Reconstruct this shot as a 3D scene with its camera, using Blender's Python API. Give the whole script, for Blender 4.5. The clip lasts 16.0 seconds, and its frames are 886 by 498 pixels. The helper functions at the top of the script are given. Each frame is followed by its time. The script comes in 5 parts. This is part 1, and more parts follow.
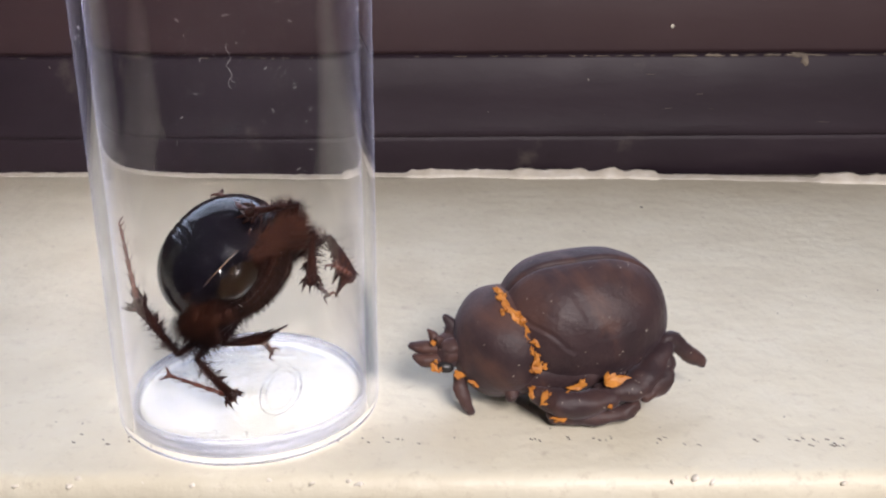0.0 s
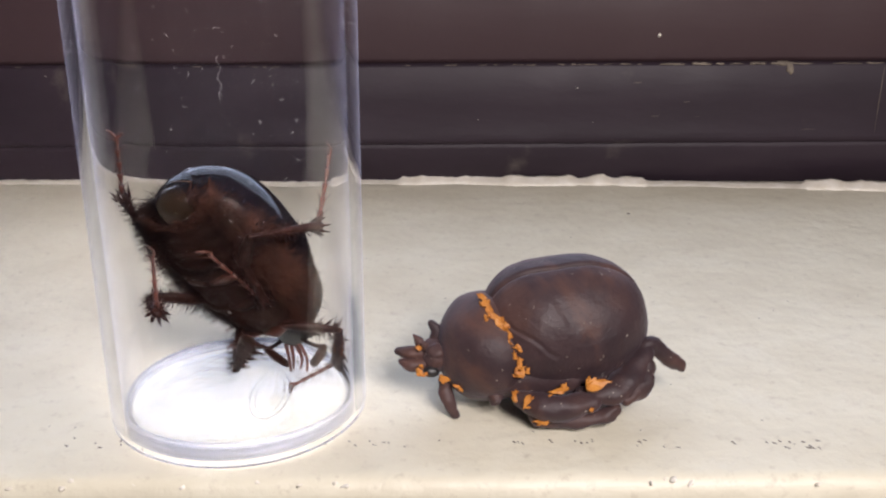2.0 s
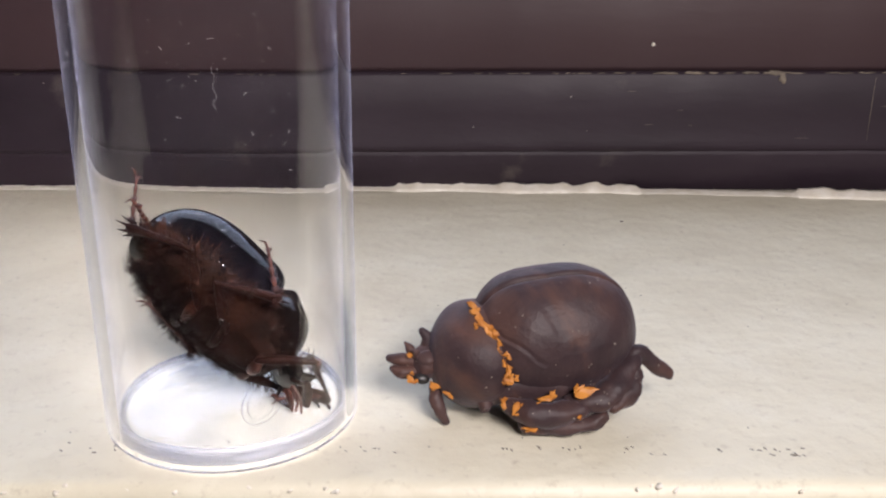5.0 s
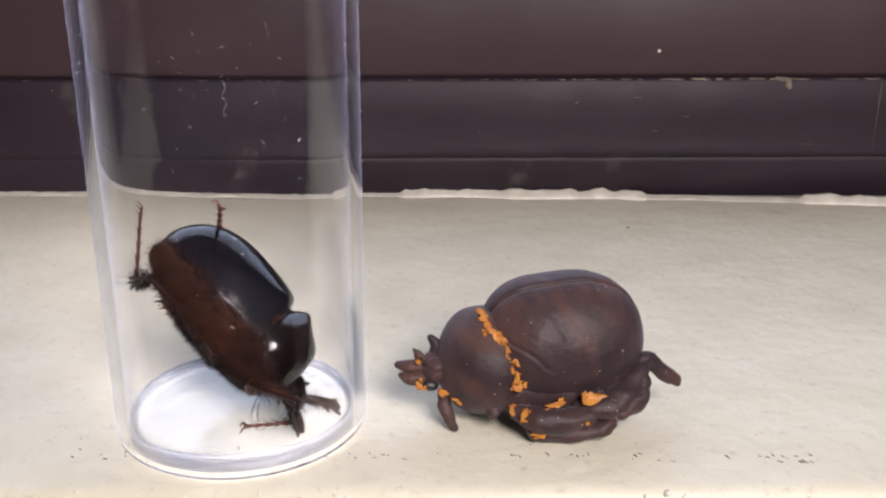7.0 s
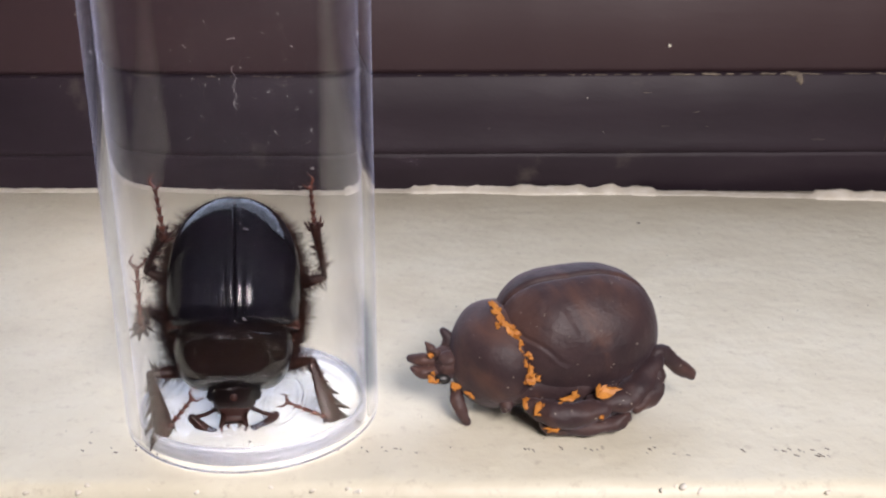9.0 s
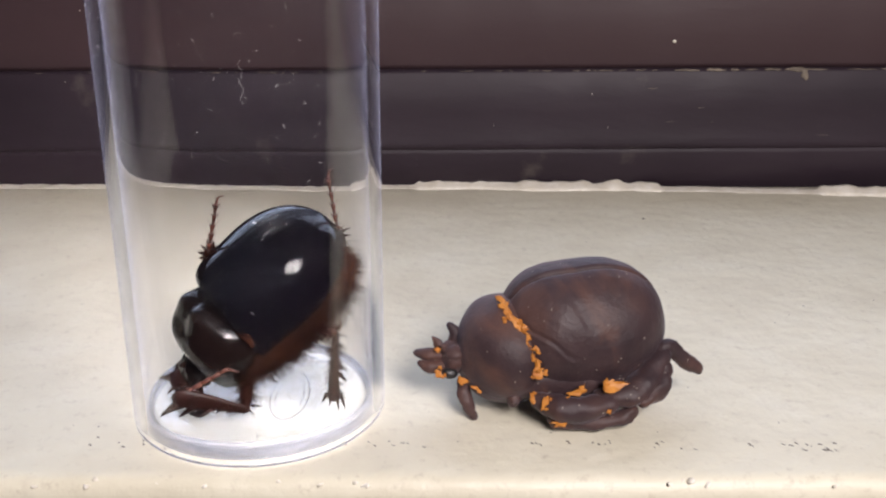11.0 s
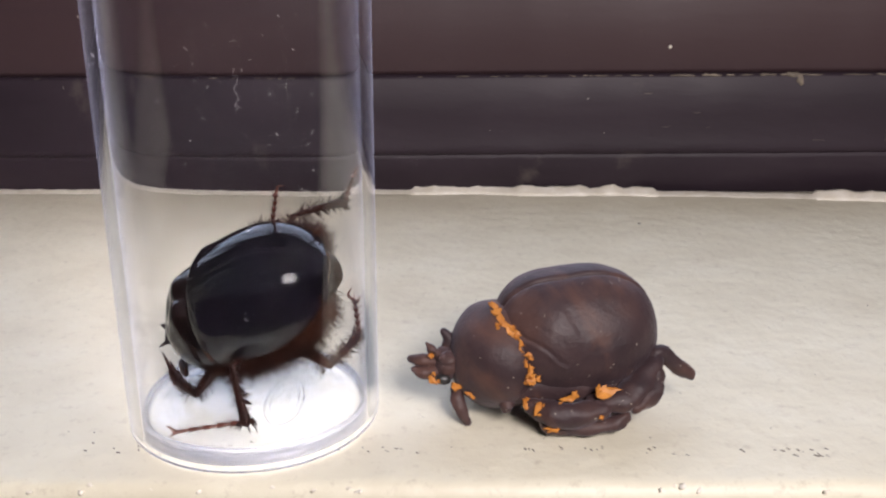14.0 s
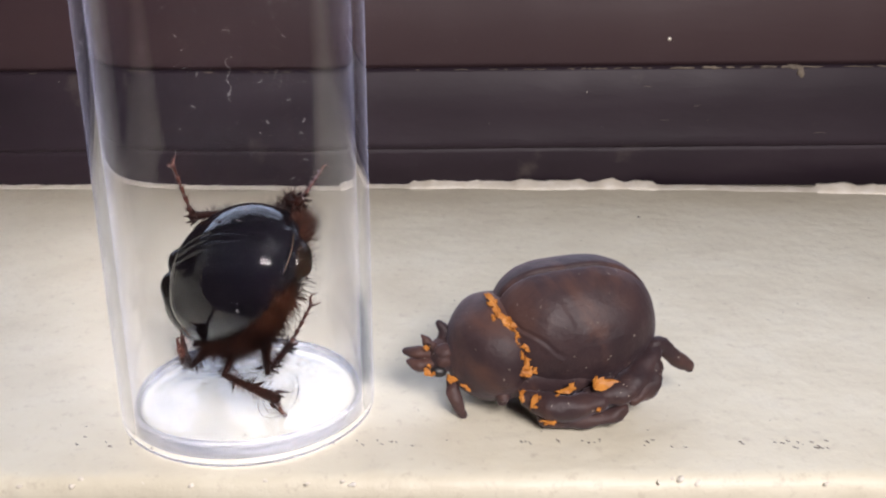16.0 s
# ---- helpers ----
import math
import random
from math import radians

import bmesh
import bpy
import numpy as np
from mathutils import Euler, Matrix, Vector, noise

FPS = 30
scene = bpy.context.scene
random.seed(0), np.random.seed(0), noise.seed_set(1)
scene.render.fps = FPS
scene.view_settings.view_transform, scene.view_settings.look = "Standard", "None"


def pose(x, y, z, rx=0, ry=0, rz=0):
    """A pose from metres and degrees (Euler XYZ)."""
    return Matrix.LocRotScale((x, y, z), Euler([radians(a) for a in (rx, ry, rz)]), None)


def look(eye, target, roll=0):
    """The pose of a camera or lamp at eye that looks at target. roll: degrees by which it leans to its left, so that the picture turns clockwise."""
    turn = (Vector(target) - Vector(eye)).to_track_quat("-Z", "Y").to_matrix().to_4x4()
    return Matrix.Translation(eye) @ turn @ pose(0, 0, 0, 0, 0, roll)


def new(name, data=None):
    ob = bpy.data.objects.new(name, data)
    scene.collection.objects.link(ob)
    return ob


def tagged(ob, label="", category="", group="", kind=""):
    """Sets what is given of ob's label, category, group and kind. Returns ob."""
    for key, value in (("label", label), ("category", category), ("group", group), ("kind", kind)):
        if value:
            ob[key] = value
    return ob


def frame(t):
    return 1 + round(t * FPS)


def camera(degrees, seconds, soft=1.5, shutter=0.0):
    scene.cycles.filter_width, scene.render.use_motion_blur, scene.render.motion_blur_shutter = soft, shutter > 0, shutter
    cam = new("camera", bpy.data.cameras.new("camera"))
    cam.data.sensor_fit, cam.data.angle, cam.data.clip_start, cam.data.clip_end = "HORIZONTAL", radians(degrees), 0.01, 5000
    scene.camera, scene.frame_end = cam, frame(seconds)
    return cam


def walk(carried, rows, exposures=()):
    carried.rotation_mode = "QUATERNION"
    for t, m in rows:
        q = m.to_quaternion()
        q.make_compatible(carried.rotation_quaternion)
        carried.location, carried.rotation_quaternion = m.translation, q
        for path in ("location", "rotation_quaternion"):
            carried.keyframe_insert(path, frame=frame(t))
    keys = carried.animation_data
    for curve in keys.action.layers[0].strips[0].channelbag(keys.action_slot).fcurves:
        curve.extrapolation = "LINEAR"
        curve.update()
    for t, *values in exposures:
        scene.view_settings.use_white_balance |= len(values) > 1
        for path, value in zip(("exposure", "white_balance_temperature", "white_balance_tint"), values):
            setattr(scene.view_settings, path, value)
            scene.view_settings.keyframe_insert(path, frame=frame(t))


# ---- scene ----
MM = 0.001
cam = camera(48.7, 16.0, soft=2.2)
# seconds, place in millimetres, turn in degrees
CAMERA_ROWS = [
    (0.0, 0.000, 0.000, 72.000, 69.900, -0.300, -0.890),
    (0.5, -0.236, -1.289, 71.983, 70.062, -0.422, -0.946),
    (1.0, 1.022, -1.456, 71.494, 69.796, -0.450, -1.002),
    (1.5, 0.838, -2.258, 71.606, 70.077, -0.330, -1.048),
    (2.0, 1.739, -2.975, 73.494, 70.172, -0.294, -1.056),
    (2.5, 1.952, -2.120, 72.781, 70.090, -0.397, -0.974),
    (3.0, 2.148, -2.231, 73.473, 70.214, -0.565, -1.077),
    (3.5, 1.746, -4.138, 74.699, 70.309, -0.488, -1.080),
    (4.0, 1.848, -4.768, 74.420, 70.372, -0.578, -1.029),
    (4.5, 3.130, -4.593, 74.733, 70.387, -0.514, -1.017),
    (5.0, 3.053, -4.655, 74.815, 70.414, -0.503, -0.991),
    (5.5, 2.870, -4.801, 75.010, 70.479, -0.475, -0.927),
    (6.0, 2.652, -4.975, 75.242, 70.556, -0.442, -0.852),
    (6.5, 2.469, -5.121, 75.437, 70.620, -0.414, -0.789),
    (7.0, 2.393, -5.182, 75.519, 70.647, -0.402, -0.762),
    (7.5, 1.941, -6.072, 75.226, 70.737, -0.238, -0.768),
    (8.0, 1.439, -5.286, 75.020, 70.941, -0.212, -0.666),
    (8.5, 1.530, -4.083, 74.954, 70.834, -0.204, -0.513),
    (9.0, 1.352, -4.471, 73.873, 70.711, -0.251, -0.488),
    (9.5, 1.258, -4.485, 73.816, 70.696, -0.245, -0.478),
    (10.0, 1.034, -4.519, 73.681, 70.660, -0.232, -0.456),
    (10.5, 0.765, -4.560, 73.520, 70.618, -0.217, -0.429),
    (11.0, 0.541, -4.594, 73.385, 70.582, -0.204, -0.406),
    (11.5, 0.446, -4.609, 73.328, 70.567, -0.199, -0.397),
    (12.0, -1.816, -3.372, 73.233, 70.548, -0.283, -0.194),
    (12.5, -2.021, -2.548, 73.214, 70.557, -0.390, -0.049),
    (13.0, -0.330, -2.532, 72.903, 70.471, -0.315, -0.111),
    (13.5, 0.910, -3.926, 73.241, 70.505, -0.206, -0.138),
    (14.0, 1.642, -5.176, 74.229, 70.731, -0.156, -0.371),
    (14.5, 1.762, -5.503, 74.030, 70.794, -0.010, -0.231),
    (15.0, 1.936, -3.959, 73.350, 70.778, 0.005, -0.179),
    (15.5, 2.473, -3.362, 73.753, 70.798, 0.110, -0.110),
    (16.0, 2.714, -3.986, 72.544, 70.669, 0.031, -0.294),
]
walk(cam, [(t, pose(x * MM, y * MM, z * MM, rx, ry, rz)) for t, x, y, z, rx, ry, rz in CAMERA_ROWS],
     exposures=[(0.0, 0.0, 6250, 19), (16.0, 0.0, 6250, 19)])

# ---- light: daylight through the window above the rail, and two added warm lamps ----
world = bpy.data.worlds.new("sky")
scene.world = world
world.use_nodes = True
wn = world.node_tree.nodes
sky = wn.new("ShaderNodeTexSky")
sky.sky_type = "NISHITA"
sky.sun_disc = False
sky.sun_elevation = radians(48)
sky.sun_rotation = radians(200)
world.node_tree.links.new(sky.outputs[0], wn["Background"].inputs[0])
wn["Background"].inputs[1].default_value = 0.1


def area_lamp(name, place, target, width, height, power, colour):
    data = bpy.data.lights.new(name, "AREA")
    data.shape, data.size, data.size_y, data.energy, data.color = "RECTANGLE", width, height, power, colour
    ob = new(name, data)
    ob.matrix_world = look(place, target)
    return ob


area_lamp("window_daylight", (-0.02, 0.300, 0.168), (0.0, -1.0, 0.14), 0.46, 0.205, 0.50, (0.76, 0.86, 1.0))
# two added warm lamps close above, for front light and paired highlights
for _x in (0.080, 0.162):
    area_lamp("overhead_warm_lamp", (_x, -0.172, 0.238), (_x - 0.085, 0.065, 0.0), 0.058, 0.112, 1.05, (1.0, 0.93, 0.845))

# ---- materials ----
def nodes_of(name):
    m = bpy.data.materials.new(name)
    m.use_nodes = True
    nt = m.node_tree
    return m, nt, nt.nodes["Principled BSDF"]


def noise_node(nt, scale, detail=4.0, rough=0.55, stretch=None, distort=0.0):
    tc = nt.nodes.new("ShaderNodeTexCoord")
    n = nt.nodes.new("ShaderNodeTexNoise")
    n.inputs["Scale"].default_value = scale
    n.inputs["Detail"].default_value = detail
    n.inputs["Roughness"].default_value = rough
    n.inputs["Distortion"].default_value = distort
    if stretch:
        mp = nt.nodes.new("ShaderNodeMapping")
        mp.inputs["Scale"].default_value = stretch
        nt.links.new(tc.outputs["Object"], mp.inputs[0])
        nt.links.new(mp.outputs[0], n.inputs["Vector"])
    else:
        nt.links.new(tc.outputs["Object"], n.inputs["Vector"])
    return n.outputs["Fac"]


def ramp(nt, fac, stops):
    r = nt.nodes.new("ShaderNodeValToRGB")
    e = r.color_ramp.elements
    while len(e) < len(stops):
        e.new(0.5)
    for el, (p, c) in zip(e, stops):
        el.position, el.color = p, (*c, 1.0)
    nt.links.new(fac, r.inputs[0])
    return r.outputs[0]


def mixed(nt, a, b, fac, mode="MIX"):
    m = nt.nodes.new("ShaderNodeMix")
    m.data_type, m.blend_type = "RGBA", mode
    for sock, v in ((m.inputs["A"], a), (m.inputs["B"], b), (m.inputs["Factor"], fac)):
        if isinstance(v, (int, float)):
            sock.default_value = v
        elif isinstance(v, tuple):
            sock.default_value = (*v, 1.0)
        else:
            nt.links.new(v, sock)
    return m.outputs["Result"]


def bump(nt, bsdf, fac, strength, distance):
    b = nt.nodes.new("ShaderNodeBump")
    b.inputs["Strength"].default_value = strength
    b.inputs["Distance"].default_value = distance
    nt.links.new(fac, b.inputs["Height"])
    old = bsdf.inputs["Normal"].links
    if old:
        nt.links.new(old[0].from_socket, b.inputs["Normal"])
    nt.links.new(b.outputs[0], bsdf.inputs["Normal"])


def surface(name, stops, scale, rough=0.5, rough_var=0.1, bump_scale=0, bump_mm=0.0, stretch=None, detail=5.0, metal=0.0,
            second=None, coat=0.0, sheen=0.0):
    m, nt, b = nodes_of(name)
    fac = noise_node(nt, scale, detail, 0.6, stretch)
    col = ramp(nt, fac, stops)
    if second:
        colour2, scale2, lo, hi = second
        f2 = noise_node(nt, scale2, 6.0, 0.65)
        mask = ramp(nt, f2, [(lo, (0, 0, 0)), (hi, (1, 1, 1))])
        col = mixed(nt, col, colour2, mask)
    nt.links.new(col, b.inputs["Base Color"])
    rr = nt.nodes.new("ShaderNodeMapRange")
    rr.inputs["To Min"].default_value = rough - rough_var
    rr.inputs["To Max"].default_value = rough + rough_var
    nt.links.new(noise_node(nt, scale * 2.3, 3.0), rr.inputs["Value"])
    nt.links.new(rr.outputs[0], b.inputs["Roughness"])
    b.inputs["Metallic"].default_value = metal
    b.inputs["Coat Weight"].default_value = coat
    b.inputs["Coat Roughness"].default_value = 0.08
    if bump_scale:
        bump(nt, b, noise_node(nt, bump_scale, 5.0, 0.6, stretch), 0.6, bump_mm * MM)
    return m


SILL_PAINT = surface("sill_paint", [(0.32, (0.65, 0.61, 0.48)), (0.52, (0.71, 0.675, 0.54)), (0.74, (0.76, 0.735, 0.61))], 48,
                     0.46, 0.10, 230, 0.6, detail=7.0, second=((0.56, 0.50, 0.40), 95, 0.62, 0.84))
bump(SILL_PAINT.node_tree, SILL_PAINT.node_tree.nodes["Principled BSDF"],
     noise_node(SILL_PAINT.node_tree, 55, 3.0, 0.5, (1.0, 1.2, 1.0)), 0.5, 0.9 * MM)
_nt = SILL_PAINT.node_tree
_b = _nt.nodes["Principled BSDF"]
_grime = ramp(_nt, noise_node(_nt, 420, 5.0, 0.7), [(0.56, (0, 0, 0)), (0.74, (0.6, 0.6, 0.6))])
_nt.links.new(mixed(_nt, _b.inputs["Base Color"].links[0].from_socket, (0.47, 0.42, 0.33), _grime), _b.inputs["Base Color"])
CHIP_PAINT = surface("chipped_paint", [(0.3, (0.66, 0.61, 0.50)), (0.7, (0.84, 0.81, 0.73))], 240, 0.5, 0.1, 500, 0.3)
SPECK = surface("dark_speck", [(0.3, (0.03, 0.025, 0.02)), (0.7, (0.16, 0.13, 0.10))], 400, 0.7, 0.1)
FRAME_PAINT = surface("dark_frame_paint", [(0.25, (0.0150, 0.0095, 0.0145)), (0.55, (0.0265, 0.0172, 0.0255)), (0.8, (0.042, 0.031, 0.038))],
                      16, 0.52, 0.08, 110, 0.30, (0.6, 1.0, 1.8), 4.0, second=((0.080, 0.066, 0.062), 60, 0.62, 0.80))
PANEL_PAINT = surface("brown_panel_paint", [(0.25, (0.034, 0.0185, 0.024)), (0.6, (0.052, 0.030, 0.033)), (0.85, (0.072, 0.049, 0.043))],
                      9, 0.52, 0.08, 90, 0.3, (0.3, 1.0, 1.4), 6.0)
for _m in (FRAME_PAINT, PANEL_PAINT):
    _m.node_tree.nodes["Principled BSDF"].inputs["Specular IOR Level"].default_value = 0.28
WORN_WOOD = surface("worn_edge", [(0.3, (0.070, 0.056, 0.045)), (0.7, (0.24, 0.20, 0.155))], 300, 0.7, 0.1, 600, 0.2)
WALL_PAINT = surface("room_plaster", [(0.3, (0.045, 0.045, 0.052)), (0.7, (0.065, 0.065, 0.072))], 3, 0.85, 0.05, 60, 0.6)
ROOM_FLOOR = surface("room_boards", [(0.3, (0.038, 0.025, 0.018)), (0.7, (0.070, 0.046, 0.032))], 4, 0.5, 0.1, 40, 0.5, (1, 8, 1))
CLAY = surface("brown_clay", [(0.30, (0.030, 0.019, 0.022)), (0.50, (0.047, 0.028, 0.030)), (0.72, (0.074, 0.041, 0.036))], 120,
               0.50, 0.12, 1000, 0.16, detail=7.0)
_nt = CLAY.node_tree
_swirl = ramp(_nt, noise_node(_nt, 42, 5.0, 0.55, None, 2.2), [(0.47, (0, 0, 0)), (0.67, (0.9, 0.9, 0.9))])
_b = _nt.nodes["Principled BSDF"]
_nt.links.new(mixed(_nt, _b.inputs["Base Color"].links[0].from_socket, (0.104, 0.050, 0.037), _swirl), _b.inputs["Base Color"])
_dark = ramp(_nt, noise_node(_nt, 65, 6.0, 0.6, None, 1.2), [(0.50, (0, 0, 0)), (0.70, (1, 1, 1))])
_nt.links.new(mixed(_nt, _b.inputs["Base Color"].links[0].from_socket, (0.024, 0.015, 0.018), _dark), _b.inputs["Base Color"])
CLAY.node_tree.nodes["Principled BSDF"].inputs["Specular IOR Level"].default_value = 0.27
# lavender sheen stands in for window light along the upper edges
_b.inputs["Sheen Weight"].default_value = 0.14
_b.inputs["Sheen Roughness"].default_value = 0.4
_b.inputs["Sheen Tint"].default_value = (0.85, 0.80, 1.0, 1.0)


def dusted(m, scale, size, colour):
    """Sparse pale dust specks over a material's colour."""
    nt = m.node_tree
    b = nt.nodes["Principled BSDF"]
    tc = nt.nodes.new("ShaderNodeTexCoord")
    v = nt.nodes.new("ShaderNodeTexVoronoi")
    v.inputs["Scale"].default_value = scale
    nt.links.new(tc.outputs["Object"], v.inputs["Vector"])
    near = ramp(nt, v.outputs["Distance"], [(size, (1, 1, 1)), (size * 1.5, (0, 0, 0))])
    few = ramp(nt, noise_node(nt, scale * 0.37, 2.0), [(0.56, (0, 0, 0)), (0.60, (1, 1, 1))])
    mask = mixed(nt, near, few, 1.0, "MULTIPLY")
    old = b.inputs["Base Color"].links[0].from_socket
    nt.links.new(mixed(nt, old, colour, mask), b.inputs["Base Color"])


dusted(CLAY, 620, 0.075, (0.46, 0.42, 0.36))
dusted(CLAY, 1100, 0.10, (0.34, 0.30, 0.25))
bump(CLAY.node_tree, CLAY.node_tree.nodes["Principled BSDF"], noise_node(CLAY.node_tree, 190, 5.0, 0.65), 0.6, 0.5 * MM)
ORANGE = surface("orange_clay", [(0.3, (0.37, 0.125, 0.014)), (0.7, (0.58, 0.24, 0.036))], 500, 0.55, 0.08, 900, 0.12)
CLAY_BLACK = surface("black_clay", [(0.3, (0.012, 0.011, 0.012)), (0.7, (0.022, 0.02, 0.02))], 300, 0.4, 0.05, 700, 0.05)
SHELL = surface("black_shell", [(0.3, (0.0030, 0.0028, 0.0042)), (0.7, (0.0060, 0.0050, 0.0070))], 160, 0.068, 0.02, 1400, 0.010)
SHELL.node_tree.nodes["Principled BSDF"].inputs["Specular IOR Level"].default_value = 0.39
PRONOTUM = surface("pitted_shell", [(0.3, (0.0034, 0.0022, 0.0022)), (0.7, (0.0080, 0.0045, 0.0038))], 160, 0.10, 0.03, 1500, 0.006)
PRONOTUM.node_tree.nodes["Principled BSDF"].inputs["Specular IOR Level"].default_value = 0.60
TAIL = surface("tail_plate", [(0.3, (0.007, 0.004, 0.0025)), (0.7, (0.018, 0.010, 0.005))], 200, 0.17, 0.07, 900, 0.10)
TAIL.node_tree.nodes["Principled BSDF"].inputs["Specular IOR Level"].default_value = 0.30
GOLDEN = surface("golden_edge", [(0.3, (0.035, 0.018, 0.008)), (0.7, (0.08, 0.044, 0.018))], 300, 0.4, 0.06)
BELLY = surface("brown_chitin", [(0.3, (0.007, 0.0034, 0.0028)), (0.7, (0.020, 0.007, 0.0045))], 220, 0.50, 0.08, 900, 0.08)
BELLY.node_tree.nodes["Principled BSDF"].inputs["Specular IOR Level"].default_value = 0.16
HIP = surface("red_chitin", [(0.3, (0.028, 0.007, 0.004)), (0.7, (0.070, 0.017, 0.008))], 220, 0.32, 0.06, 900, 0.06)
LEG = surface("leg_chitin", [(0.3, (0.010, 0.0042, 0.0034)), (0.7, (0.030, 0.0095, 0.0065))], 300, 0.36, 0.06, 1200, 0.05)
LEG.node_tree.nodes["Principled BSDF"].inputs["Specular IOR Level"].default_value = 0.14
TARSUS = surface("tarsus_chitin", [(0.3, (0.040, 0.012, 0.008)), (0.7, (0.105, 0.030, 0.017))], 300, 0.35, 0.06)
HAIR = surface("beetle_hair", [(0.3, (0.007, 0.0030, 0.0022)), (0.7, (0.028, 0.009, 0.005))], 150, 0.55, 0.05)
FRINGE = surface("beetle_fringe", [(0.3, (0.011, 0.004, 0.003)), (0.7, (0.064, 0.020, 0.0095))], 150, 0.55, 0.05)
for _m in (HAIR, FRINGE):
    _m.node_tree.nodes["Principled BSDF"].inputs["Specular IOR Level"].default_value = 0.12
DUST = surface("dust_fleck", [(0.3, (0.55, 0.53, 0.52)), (0.7, (0.8, 0.8, 0.8))], 400, 0.8, 0.05)


def plastic():
    m, nt, b = nodes_of("clear_plastic")
    b.inputs["Base Color"].default_value = (0.985, 0.988, 0.995, 1)
    b.inputs["Transmission Weight"].default_value = 1.0
    b.inputs["IOR"].default_value = 1.46
    rr = nt.nodes.new("ShaderNodeMapRange")
    rr.inputs["To Min"].default_value = 0.0
    rr.inputs["To Max"].default_value = 0.035
    rr.inputs["From Min"].default_value = 0.45
    nt.links.new(noise_node(nt, 60, 4.0, 0.6, (1.0, 1.0, 0.3)), rr.inputs["Value"])
    nt.links.new(rr.outputs[0], b.inputs["Roughness"])
    return m


PLASTIC = plastic()
# bluish sheen puts the lilac haze of light along the tube's edges
PLASTIC.node_tree.nodes["Principled BSDF"].inputs["Sheen Weight"].default_value = 0.42
PLASTIC.node_tree.nodes["Principled BSDF"].inputs["Sheen Roughness"].default_value = 0.30
PLASTIC.node_tree.nodes["Principled BSDF"].inputs["Sheen Tint"].default_value = (0.70, 0.74, 1.0, 1.0)
# bluish tint holds the window's cool light on the tube floor
BLUE_LIT = surface("blue_lit_plastic", [(0.35, (0.76, 0.81, 0.92)), (0.65, (0.90, 0.94, 1.0))], 110, 0.10, 0.05, 150, 0.35)
BLUE_LIT.node_tree.nodes["Principled BSDF"].inputs["Transmission Weight"].default_value = 0.97
BLUE_LIT.node_tree.nodes["Principled BSDF"].inputs["IOR"].default_value = 1.46

# whitish plastic that carries the bright band of light in its colour
LIGHT_RING = surface("light_ring_plastic", [(0.35, (0.80, 0.82, 0.90)), (0.65, (0.94, 0.95, 0.98))], 130, 0.16, 0.08)
LIGHT_RING.node_tree.nodes["Principled BSDF"].inputs["Transmission Weight"].default_value = 0.84
LIGHT_RING.node_tree.nodes["Principled BSDF"].inputs["IOR"].default_value = 1.46


# ---- building helpers (millimetres in, metres out) ----
def part(name, bm, material, parent=None, label="", offset=(0, 0, 0), smooth=True, scale=1.0):
    for f in bm.faces:
        f.smooth = smooth
    o = Vector(offset)
    for v in bm.verts:
        v.co = (v.co - o) * (MM * scale)
    bmesh.ops.recalc_face_normals(bm, faces=bm.faces)
    me = bpy.data.meshes.new(name)
    bm.to_mesh(me)
    bm.free()
    me.materials.append(material)
    ob = new(name, me)
    if parent:
        ob.parent = parent
    if label:
        ob["label"] = label
    return ob


def empty(name, place):
    ob = new(name)
    ob.empty_display_size = 0.01
    ob.location = Vector(place) * MM
    return ob


def box(bm, lo, hi, bevel=0.0):
    r = bmesh.ops.create_cube(bm, size=1.0)
    for v in r["verts"]:
        v.co = Vector([lo[i] + (v.co[i] + 0.5) * (hi[i] - lo[i]) for i in range(3)])
    if bevel:
        edges = list({e for v in r["verts"] for e in v.link_edges})
        bmesh.ops.bevel(bm, geom=edges, offset=bevel, segments=2, affect="EDGES", profile=0.5)


def skin(bm, rings, close=True, caps=True):
    rows = [[bm.verts.new(p) for p in ring] for ring in rings]
    n = len(rows[0])
    for a, b in zip(rows, rows[1:]):
        for i in range(n if close else n - 1):
            j = (i + 1) % n
            bm.faces.new((a[i], a[j], b[j], b[i]))
    if caps:
        bm.faces.new(rows[0][::-1])
        bm.faces.new(rows[-1])
    return rows


def sweep(bm, pts, radii, sides=10, flat=1.0, side=(0, 0, 1)):
    """A limb along pts with a radius at each; flat squeezes it along side."""
    pts = [Vector(p) for p in pts]
    rings = []
    for i, p in enumerate(pts):
        d = (pts[min(i + 1, len(pts) - 1)] - pts[max(i - 1, 0)]).normalized()
        s = Vector(side)
        s = s - d * s.dot(d)
        if s.length < 1e-4:
            s = d.orthogonal()
        s.normalize()
        w = d.cross(s)
        r = radii[i]
        rings.append([p + w * (r * math.cos(a)) + s * (r * flat * math.sin(a))
                      for a in (2 * math.pi * k / sides for k in range(sides))])
    skin(bm, rings)


def curve_points(ctrl, n):
    """Points along a smooth curve through ctrl."""
    c = [Vector(p) for p in ctrl]
    c = [2 * c[0] - c[1]] + c + [2 * c[-1] - c[-2]]
    out = []
    segs = len(c) - 3
    for k in range(n):
        u = k / (n - 1) * segs
        i = min(int(u), segs - 1)
        f = u - i
        a, b, d, e = c[i:i + 4]
        out.append(0.5 * (2 * b + (d - a) * f + (2 * a - 5 * b + 4 * d - e) * f * f + (3 * b - a - 3 * d + e) * f ** 3))
    return out


